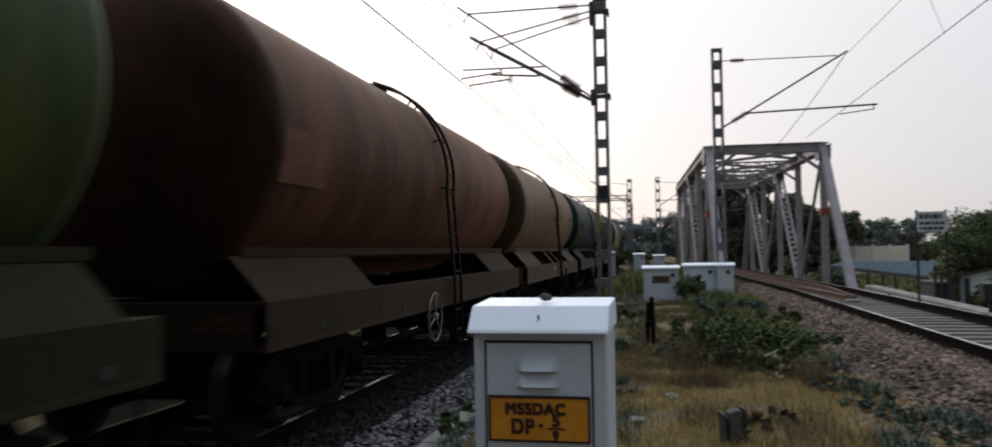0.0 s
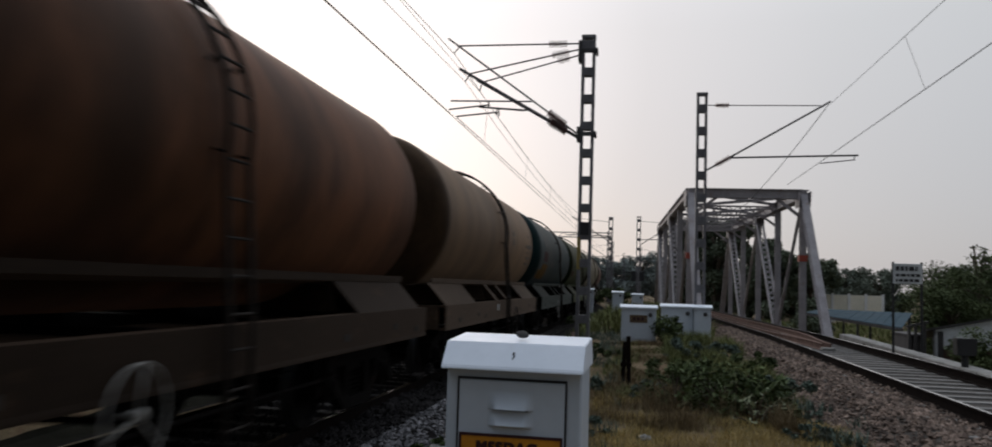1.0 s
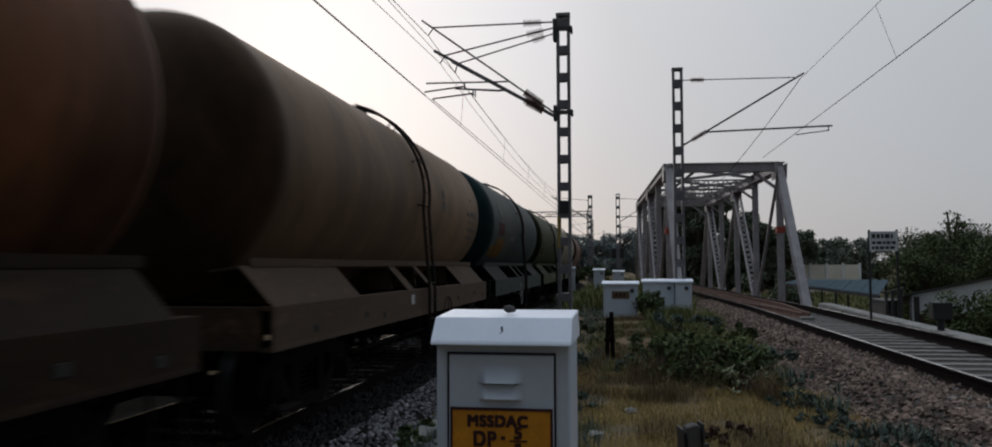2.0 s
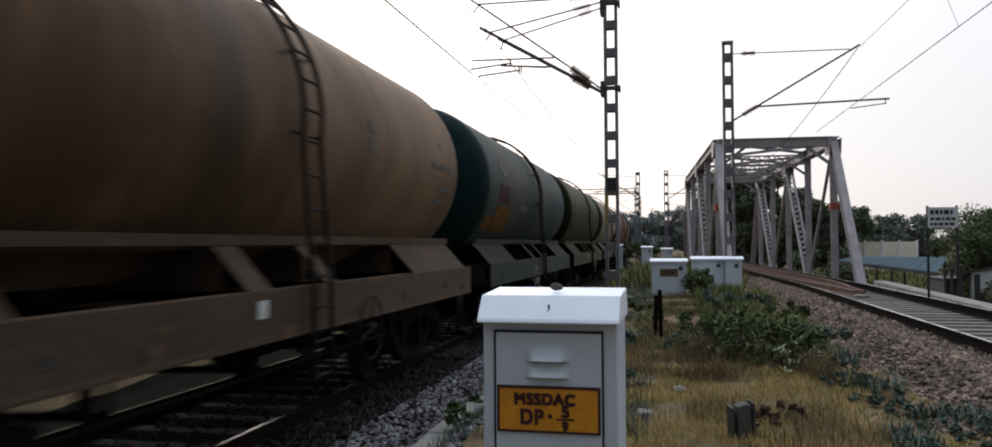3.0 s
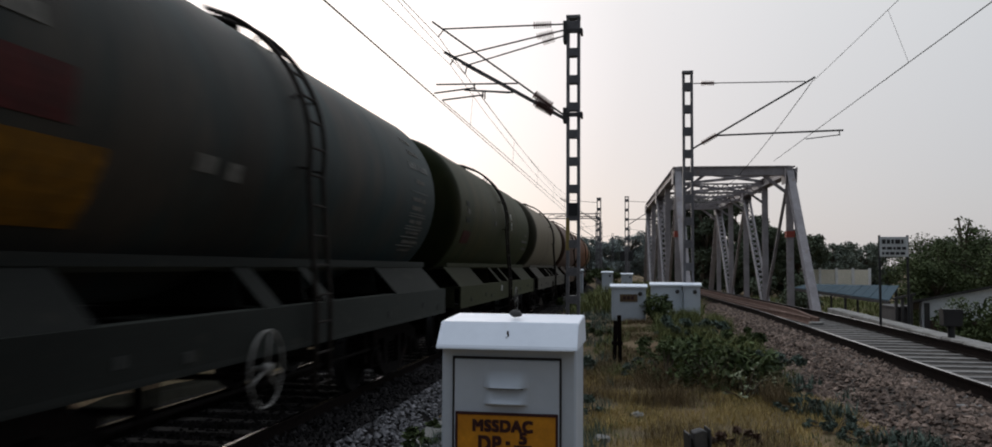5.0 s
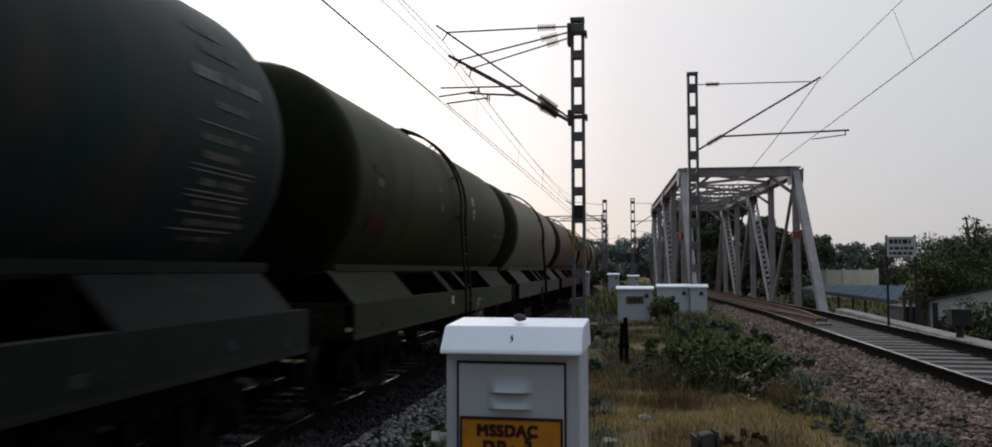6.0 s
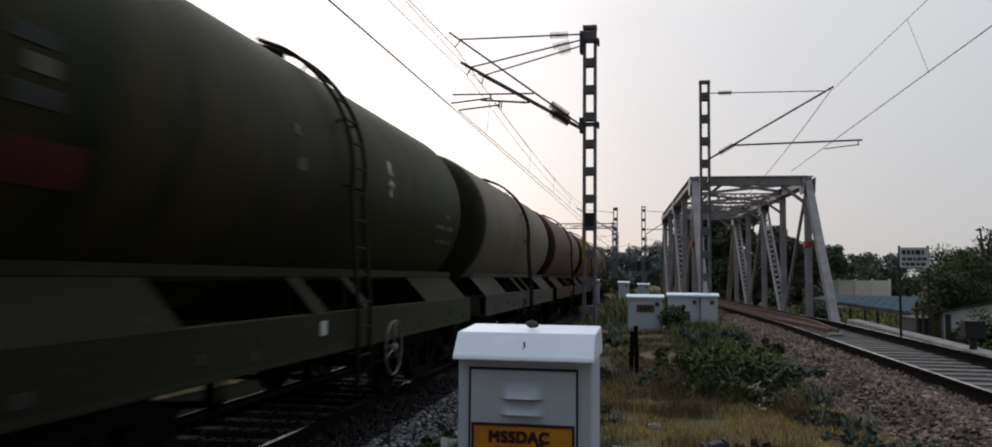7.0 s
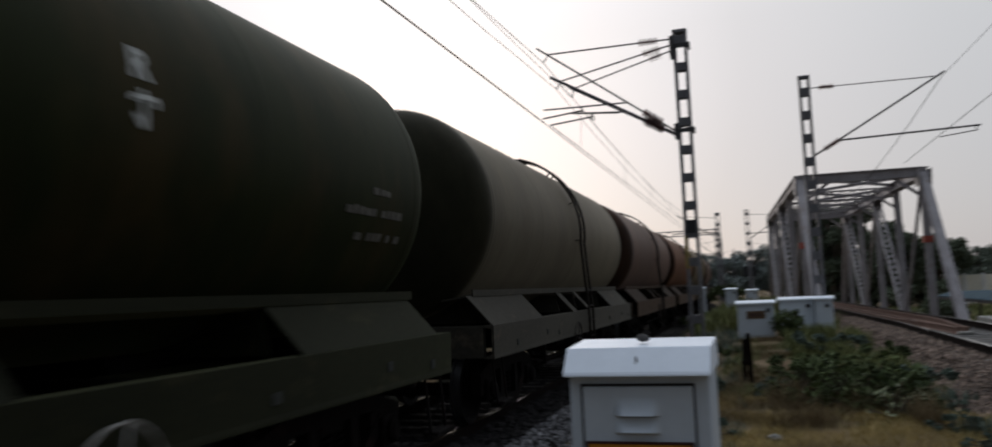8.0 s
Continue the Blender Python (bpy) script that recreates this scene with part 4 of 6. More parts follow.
def near_cabinet():
    """White sheet-steel axle-counter cabinet with a hooded roof and an orange plate."""
    c = empty("equipment_cabinet", pose(-0.415, 2.84, -0.05, 0, 0, -1.2), "white painted steel axle-counter cabinet with an orange lettered plate", "cabinet")
    W, D, T = 0.238, 0.36, 1.466
    bm = bmesh.new()
    box(bm, (-W, 0.02, 0.15), (W, D, T + 0.03), 0.006)
    part("body", bm, M_WHITE_SHADED, c)
    bm = bmesh.new()
    hood = [(-0.035, T), (-0.030, T + 0.012), (0.045, T + 0.092), (D - 0.03, T + 0.106), (D + 0.03, T + 0.03), (D + 0.035, T)]
    extrude_poly(bm, hood, -W - 0.010, W + 0.008, "x")
    bmesh.ops.bevel(bm, geom=bm.edges[:], offset=0.003, segments=2, affect="EDGES")
    part("roof", bm, M_WHITE_SKYLIT, c, "folded white sheet roof")
    bm = bmesh.new()
    for k, (u, v, r) in enumerate(((0.0, 0.55, 0.006), (0.003, 0.45, 0.005), (-0.002, 0.36, 0.003))):
        y0, z0 = -0.030 + 0.075 * v, T + 0.012 + 0.080 * v
        vs = [bm.verts.new((u + r * 0.6 * math.cos(a), y0 + 0.68 * r * 1.6 * math.sin(a) - 0.0011, z0 + 0.73 * r * 1.6 * math.sin(a) + 0.0011)) for a in np.linspace(0, 2 * math.pi, 9)[:-1]]
        bm.faces.new(vs)
    part("rust_spot", bm, M_RAIL_SIDE, c, "small dark rust run on the roof")
    bm = bmesh.new()
    box(bm, (-0.190, 0.010, 0.30), (0.182, 0.019, 1.428), 0.003)
    door = part("door", bm, M_WHITE_SHADED, c)
    bm = bmesh.new()
    for lo, hi in (((-0.197, 1.430), (0.189, 1.438)), ((-0.197, 0.29), (-0.190, 1.430)), ((0.182, 0.29), (0.189, 1.430))):
        box(bm, (lo[0], 0.012, lo[1]), (hi[0], 0.021, hi[1]))
    part("door_seal", bm, M_BLACKLINE, c, "black rubber seal round the door")
    # pressed grip: the sheet swells outwards twice, each swell ending in a sharp lip
    bm = bmesh.new()
    nx, nz = 32, 48
    grid = []
    for j in range(nz + 1):
        v = j / nz
        row = []
        for i in range(nx + 1):
            u = i / nx * 2 - 1
            side = smooth01((1 - abs(u)) / 0.45)
            if v < 0.5:
                lip = (v / 0.5) ** 1.6 * (1 if v < 0.48 else 0)
            else:
                lip = ((v - 0.5) / 0.42) ** 1.6 * (1 if v < 0.92 else max(0.0, (1 - v) / 0.08)) * 0.8
            row.append(bm.verts.new((-0.006 + 0.082 * u, 0.0098 - 0.030 * side * lip, 1.392 - 0.125 * v)))
        grid.append(row)
    for j in range(nz):
        for i in range(nx):
            bm.faces.new((grid[j][i], grid[j + 1][i], grid[j + 1][i + 1], grid[j][i + 1]))
    bmesh.ops.recalc_face_normals(bm, faces=bm.faces[:])
    part("grip", bm, M_WHITE_SHADED, door, "pressed steel grip", smooth=True)
    bm = bmesh.new()
    box(bm, (-0.066, 0.0035, 1.327), (0.056, 0.0095, 1.3305))
    part("slot", bm, M_BLACKLINE, door)
    bm = bmesh.new()
    box(bm, (-0.182, 0.004, 1.086), (0.176, 0.0095, 1.244))
    plate = part("plate", bm, M_ORANGE, door, "orange painted plate with dark lettering")
    bm = bmesh.new()
    for lo, hi in (((-0.184, 1.237), (0.178, 1.246)), ((-0.184, 1.084), (0.178, 1.092)), ((-0.184, 1.092), (-0.176, 1.237)), ((0.170, 1.092), (0.178, 1.237))):
        box(bm, (lo[0], 0.001, lo[1]), (hi[0], 0.0098, hi[1]))
    part("plate_border", bm, M_LETTER, door)
    text_part(plate, "MSSDAC", 0.053, -0.016, 0.0035, 1.182, M_LETTER, 0.98)
    text_part(plate, "DP", 0.072, -0.062, 0.0035, 1.114, M_LETTER, 0.86)
    text_part(plate, "-", 0.074, 0.004, 0.0035, 1.126, M_LETTER, 0.5)
    text_part(plate, "5", 0.054, 0.057, 0.0035, 1.142, M_LETTER, 1.1)
    text_part(plate, "9", 0.042, 0.056, 0.0035, 1.095, M_LETTER)
    bm = bmesh.new()
    box(bm, (0.026, 0.0010, 1.130), (0.088, 0.0045, 1.136))
    part("fraction_bar", bm, M_LETTER, plate)
    bm = bmesh.new()
    box(bm, (-0.26, -0.03, -0.02), (0.26, D + 0.04, 0.15), 0.015)
    part("plinth", bm, M_CONCRETE, c)
    # pebble left on the roof
    bm = bmesh.new()
    bmesh.ops.create_icosphere(bm, subdivisions=3, radius=0.019)
    for v in bm.verts:
        v.co = Vector((v.co.x * 1.25, v.co.y * 0.8, v.co.z * 0.72)) * (1 + 0.25 * noise.noise(v.co * 60))
    tagged(part("pebble", bm, M_STUB, smooth=True, m=pose(-0.405, 2.99, 1.533)), "dark pebble lying on the cabinet roof", "pebble")


near_cabinet()


def location_box(x, y, z, w, d, h, label, rz=0.0, plate=True, group="location boxes"):
    c = empty("location_box", pose(x, y, z, 0, 0, rz), label, "cabinet", group)
    bm = bmesh.new()
    box(bm, (-w / 2, 0, 0.0), (w / 2, d, h - 0.08), 0.01)
    part("body", bm, M_WHITE_SHADED, c)
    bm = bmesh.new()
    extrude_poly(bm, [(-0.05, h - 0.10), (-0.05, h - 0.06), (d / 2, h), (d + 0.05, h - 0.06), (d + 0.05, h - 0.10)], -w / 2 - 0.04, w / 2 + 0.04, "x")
    part("roof", bm, M_WHITE_SKYLIT, c)
    bm = bmesh.new()
    box(bm, (-w / 2 + 0.05, -0.015, 0.08), (w / 2 - 0.05, -0.002, h - 0.16), 0.004)
    door = part("door", bm, M_WHITE_SHADED, c)
    if plate:
        bm = bmesh.new()
        box(bm, (-0.22, -0.025, h * 0.52), (0.22, -0.016, h * 0.52 + 0.19))
        pl = part("plate", bm, M_PLATE, door, "brown lettered plate")
        for k in range(3):
            bm = bmesh.new()
            box(bm, (-0.14 + 0.1 * k, -0.029, h * 0.52 + 0.05), (-0.07 + 0.1 * k, -0.0255, h * 0.52 + 0.14))
            part("mark", bm, M_LETTER, pl)
    bm = bmesh.new()
    lathe(bm, [(0, 0.055), (-0.03, 0.055), (-0.045, 0.03), (-0.045, 0)], "y", (w / 2 - 0.14, -0.014, h - 0.24), 14)
    part("lock", bm, M_DARKSTEEL, door)
    return c


location_box(0.01, 21.15, 0.36, 0.86, 0.55, 0.93, "grey-white steel location box with a brown plate, in the grass")
location_box(1.02, 22.5, 0.30, 0.82, 0.5, 1.02, "grey-white steel location box behind a weed", plate=False)
location_box(1.66, 22.3, 0.30, 0.42, 0.5, 1.02, "narrow grey-white steel location box", plate=False)
location_box(-1.07, 43.0, 0.12, 0.55, 0.5, 1.40, "tall white steel location box far along the line", plate=False)
location_box(-0.08, 50.0, 0.12, 0.66, 0.5, 1.26, "white steel location box far along the line", plate=False)
location_box(-3.0, 52.0, -0.3, 0.4, 0.4, 1.9, "slim white steel post cabinet beside the freight line", plate=False)


# ---- overhead line masts ----
def ribs(bm, a, b, n, r0, r1):
    """A shedded insulator along a to b, turned as one body."""
    a, b = Vector(a), Vector(b)
    d = (b - a).normalized()
    u = Vector((0, 1, 0)) if abs(d.y) < 0.9 else Vector((1, 0, 0))
    p1 = d.cross(u).normalized()
    p2 = d.cross(p1)
    prof = [(0.0, r0)]
    for i in range(n):
        f = (i + 0.5) / n
        h = 0.32 / n
        prof += [(f - h, r0), (f - 0.12 / n, r1), (f + 0.12 / n, r1), (f + h, r0)]
    prof.append((1.0, r0))
    rings = [[bm.verts.new(a.lerp(b, f) + (p1 * math.cos(k * math.pi / 5) + p2 * math.sin(k * math.pi / 5)) * r) for k in range(10)] for f, r in prof]
    for ra, rb in zip(rings, rings[1:]):
        for k in range(10):
            bm.faces.new((ra[k], ra[(k + 1) % 10], rb[(k + 1) % 10], rb[k]))
    bm.faces.new(rings[0][::-1])
    bm.faces.new(rings[-1])


def batten_mast(name, x, y, z0, top, w, d, label, dark_box=None, step=0.62, start=0.25, batten=0.11):
    """A mast of two channels joined by flat battens."""
    m = empty(name, pose(x, y, z0), label, "mast", "overhead line masts")
    h = top - z0
    for s in (-1, 1):
        bm = bmesh.new()
        box(bm, (s * w / 2 - 0.035, -d / 2, -0.3), (s * w / 2 + 0.035, d / 2, h), 0.004)
        part("channel", bm, M_GALV, m)
    me = None
    z = start
    while z < h:
        if me is None:
            bm = bmesh.new()
            box(bm, (-w / 2 + 0.03, -d / 2 - 0.012, -batten), (w / 2 - 0.03, d / 2 + 0.012, batten), 0.003)
            me = mesh_of(bm, "batten", M_GALV)
        part("batten", me, None, m, m=pose(0, 0, z))
        z += step
    bm = bmesh.new()
    box(bm, (-w / 2 - 0.04, -d / 2 - 0.02, h - 0.05), (w / 2 + 0.04, d / 2 + 0.02, h + 0.02))
    part("cap", bm, M_GALV, m)
    if dark_box:
        bm = bmesh.new()
        box(bm, (-w / 2 + 0.02, -d / 2 - 0.03, dark_box - z0 - 0.15), (w / 2 - 0.02, d / 2 + 0.03, dark_box - z0 + 0.15))
        part("number_plate", bm, M_BLACKLINE, m, "black plate on the mast")
    bm = bmesh.new()
    box(bm, (-0.35, -0.35, -0.5), (0.35, 0.35, 0.12), 0.03)
    part("footing", bm, M_CONCRETE, m)
    return m


def mast_one():
    x, y = -1.265, 19.27
    m = batten_mast("overhead_mast", x, y, -0.05, 7.62, 0.25, 0.20, "galvanised steel overhead-line mast with two cantilevers", dark_box=3.05, step=0.645, start=0.36, batten=0.095)
    L = [x, y, -0.05]
    bm = bmesh.new()
    box(bm, (-0.165, -0.106, 2.15), (-0.087, 0.106, 2.90))
    part("yellow_band", bm, M_YELLOW, m, "faded yellow painted band")

    def rod(name, a, b, r, mat=M_DARKSTEEL, ins=None, label="", n=9, rr=0.10):
        a, b = Vector(a) - Vector(L), Vector(b) - Vector(L)
        bm = bmesh.new()
        tube(bm, [a, b], r, 8)
        p = part(name, bm, mat, m, label)
        if ins:
            bm = bmesh.new()
            ribs(bm, a.lerp(b, ins[0]), a.lerp(b, ins[1]), n, r * 1.2, rr)
            part("insulator", bm, M_INSUL, p, "brown porcelain insulator")
        return p
    # bracket tubes, tie rods, registration tubes and steady arms of the pair
    rod("bracket_tube", (-1.48, y - 0.1, 5.27), (-4.67, y - 0.1, 7.62), 0.022, ins=(0.09, 0.22))
    rod("bracket_tube", (-1.50, y + 0.1, 5.24), (-4.41, y + 0.1, 6.92), 0.036, ins=(0.09, 0.24))
    rod("bracket_tube", (-1.50, y, 5.20), (-3.95, y, 6.60), 0.024, ins=(0.10, 0.26))
    rod("tie_rod", (-1.48, y - 0.1, 7.43), (-4.40, y - 0.1, 7.43), 0.020, ins=(0.10, 0.25), n=8, rr=0.085)
    rod("tie_rod", (-1.48, y + 0.1, 7.35), (-4.16, y + 0.1, 6.79), 0.020, ins=(0.10, 0.25), n=8, rr=0.085)
    rod("tie_rod", (-1.48, y, 7.18), (-3.82, y, 6.55), 0.018, ins=(0.10, 0.22), n=8, rr=0.085)
    rod("registration_tube", (-2.58, y - 0.1, 6.05), (-4.56, y - 0.1, 6.08), 0.020)
    rod("registration_tube", (-2.71, y + 0.1, 5.88), (-3.90, y + 0.1, 5.97), 0.022)
    rod("registration_tube", (-2.78, y, 5.85), (-3.70, y, 5.93), 0.018)
    rod("steady_arm", (-3.64, y - 0.1, 5.97), (-4.60, y - 0.1, 5.87), 0.020)
    rod("steady_arm", (-3.43, y + 0.1, 5.84), (-4.44, y + 0.1, 5.74), 0.020)
    rod("drop_bracket", (-3.62, y - 0.1, 6.07), (-3.62, y - 0.1, 5.92), 0.018)
    rod("drop_bracket", (-3.45, y + 0.1, 5.95), (-3.45, y + 0.1, 5.78), 0.018)
    rod("drop_bracket", (-3.38, y, 5.90), (-3.38, y, 5.72), 0.016)
    rod("messenger_clamp", (-4.38, y - 0.1, 7.42), (-4.51, y - 0.1, 7.25), 0.016)
    rod("messenger_clamp", (-4.16, y + 0.1, 6.76), (-4.26, y + 0.1, 6.60), 0.016)
    rod("messenger_clamp", (-3.82, y, 6.54), (-3.87, y, 6.33), 0.016)
    for z, h in ((7.25, 0.25), (5.27, 0.17)):
        bm = bmesh.new()
        box(bm, (-0.235, -0.16, z + 0.05 - h), (-0.155, 0.16, z + 0.05 + h), 0.01)
        box(bm, (-0.22, -0.13, z + 0.05 - 0.05), (0.22, -0.10, z + 0.05 + 0.05))
        box(bm, (0.17, -0.15, z + 0.05 - 0.06), (0.22, 0.15, z + 0.05 + 0.06))
        part("bracket", bm, M_DARKSTEEL, m)


mast_one()


def cantilever(m, L, pts, r=0.025):
    """pts: name, a, b, insulator span or None, all in world places."""
    for name, a, b, ins in pts:
        a2, b2 = Vector(a) - Vector(L), Vector(b) - Vector(L)
        bm = bmesh.new()
        tube(bm, [a2, b2], r if "tube" in name else r * 0.55, 8)
        p = part(name, bm, M_DARKSTEEL, m)
        if ins:
            bm = bmesh.new()
            ribs(bm, a2.lerp(b2, ins[0]), a2.lerp(b2, ins[1]), 7, r * 1.3, 0.075)
            part("insulator", bm, M_INSUL, p, "brown porcelain insulator")


def mast_two():
    x, y = 1.63, 23.12
    m = batten_mast("overhead_mast", x, y, 0.25, 7.12, 0.22, 0.18, "galvanised steel mast with one cantilever beside the bridge line", step=0.62)
    cantilever(m, (x, y, 0.25), [
        ("bracket_tube", (1.75, y, 4.98), (5.0, y, 6.88), (0.08, 0.20)),
        ("tie_rod", (1.75, y, 6.80), (4.75, y, 6.77), (0.08, 0.20)),
        ("registration_tube", (2.35, y, 5.34), (5.70, y, 5.42), None),
        ("steady_arm", (5.62, y, 5.30), (4.74, y, 5.20), None),
        ("drop_bracket", (5.60, y, 5.42), (5.60, y, 5.28), None)])


mast_two()


def far_mast(x, y, z0, top, side, label, reach=2.9, contact=5.3):
    m = batten_mast("overhead_mast", x, y, z0, top, 0.26, 0.18, label, step=0.75)
    s = side
    cantilever(m, (x, y, z0), [
        ("bracket_tube", (x + s * 0.15, y, contact - 0.2), (x + s * reach, y, contact + 1.6), None),
        ("tie_rod", (x + s * 0.15, y, top - 0.35), (x + s * (reach - 0.3), y, contact + 1.5), None),
        ("registration_tube", (x + s * 0.15, y, contact + 0.2), (x + s * (reach + 0.3), y, contact + 0.25), None)], r=0.03)


far_mast(-0.10, 65.8, 0.0, 7.3, 1, "galvanised overhead-line mast beyond the bridge")
far_mast(0.1, 118.0, 0.0, 7.5, 1, "small far overhead-line mast beyond the bridge")
far_mast(-2.15, 62.0, -0.2, 6.9, -1, "galvanised overhead-line mast along the freight line")
far_mast(-3.4, 105.0, -0.2, 7.4, -1, "far overhead-line mast along the freight line")
far_mast(-2.6, 140.0, -0.2, 7.4, -1, "far overhead-line mast along the freight line")


def gantry():
    y = 88.0
    g = empty("portal_gantry", pose(-3.2, y, -0.2), "steel portal gantry across the lines", "gantry")
    bm = bmesh.new()
    for z in (7.1, 7.6):
        box(bm, (-16, -0.06, z - 0.05), (0.1, 0.06, z + 0.05))
    for i in range(26):
        x0 = -16 + i * 0.62
        bar(bm, (x0, 0, 7.1 if i % 2 else 7.6), (x0 + 0.62, 0, 7.6 if i % 2 else 7.1), 0.05, 0.05)
    part("beam", bm, M_GALV, g)
    for x in (0.0, -16.0):
        bm = bmesh.new()
        for s in (-0.18, 0.18):
            box(bm, (x + s - 0.04, -0.1, -0.3), (x + s + 0.04, 0.1, 7.8))
        for i in range(11):
            box(bm, (x - 0.15, -0.11, 0.3 + 0.68 * i), (x + 0.15, 0.11, 0.48 + 0.68 * i))
        part("leg", bm, M_GALV, g)


gantry()


def signal_post():
    s = empty("colour_light_signal", pose(-0.12, 62.0, 0.0), "dark colour-light signal heads on a slim post", "signal")
    bm = bmesh.new()
    tube(bm, [(0, 0, -0.2), (0, 0, 3.2)], 0.06, 8)
    part("post", bm, M_GALV, s)
    for dx in (-0.30, 0.30):
        bm = bmesh.new()
        box(bm, (dx - 0.17, -0.12, 2.2), (dx + 0.17, 0.12, 2.95), 0.03)
        part("signal_head", bm, M_BLACKLINE, s)


signal_post()


# ---- overhead wires ----
def wire(x0, z0, x1, z1, y0, y1, r, label, sag=0.0, spans=1, phase=0.0):
    bm = bmesh.new()
    pts = []
    n = 8 * spans
    for i in range(n + 1):
        f = i / n
        u = (f * spans + phase) % 1.0
        pts.append((x0 + (x1 - x0) * f, y0 + (y1 - y0) * f, z0 + (z1 - z0) * f - sag * 4 * u * (1 - u)))
    tube(bm, pts, r, 5)
    tagged(part("overhead_wire", bm, M_WIRE), label, "wire", "overhead wires")


SPAN0 = 19.27
wire(-4.60, 5.66, -4.60, 5.80, SPAN0 - 46, SPAN0, 0.015, "dark contact wire over the freight line")
wire(-4.60, 5.80, -4.60, 5.80, SPAN0, SPAN0 + 69, 0.010, "dark contact wire over the freight line")
wire(-4.44, 5.72, -4.70, 6.5, SPAN0, SPAN0 + 92, 0.010, "second contact wire lifting away at the overlap")
wire(-4.51, 7.24, -4.51, 7.24, SPAN0 - 46, SPAN0 + 46, 0.009, "catenary wire over the freight line", 0.55, 2)
wire(-4.02, 6.46, -4.50, 6.74, SPAN0 - 46, SPAN0 + 46, 0.007, "second catenary wire at the overlap", 0.55, 2)
wire(-3.60, 6.33, -4.14, 6.33, SPAN0 - 46, SPAN0 + 46, 0.006, "third catenary wire at the overlap", 0.30, 2)
wire(5.42, 5.72, 5.30, 5.66, -23, 31.5, 0.009, "dark contact wire over the bridge line")
wire(5.40, 7.14, 4.98, 6.80, -23, 23.12, 0.006, "catenary wire over the bridge line", 0.15, 1)
wire(4.95, 6.80, 4.55, 5.55, 23.12, 36.0, 0.011, "catenary wire dipping into the bridge", 0.1, 1)
wire(4.55, 5.5, 3.4, 5.5, 36.0, 70.0, 0.010, "catenary wire through the bridge", 0.1, 1)
bm = bmesh.new()
for k in range(5):
    y = SPAN0 + 4.5 + k * 9
    tube(bm, [(-4.60, y, 5.85), (-4.52, y, 6.86)], 0.005, 4)
for y in (10.5, 16.9):
    u = ((y + 23) / 46.12) % 1
    tube(bm, [(5.40, y, 5.71), (5.40 - 0.42 * u, y, 7.14 - 0.34 * u - 0.15 * 4 * u * (1 - u))], 0.004, 4)
tagged(part("droppers", bm, M_WIRE), "thin dropper wires between catenary and contact wire", "wire", kind="stuff")


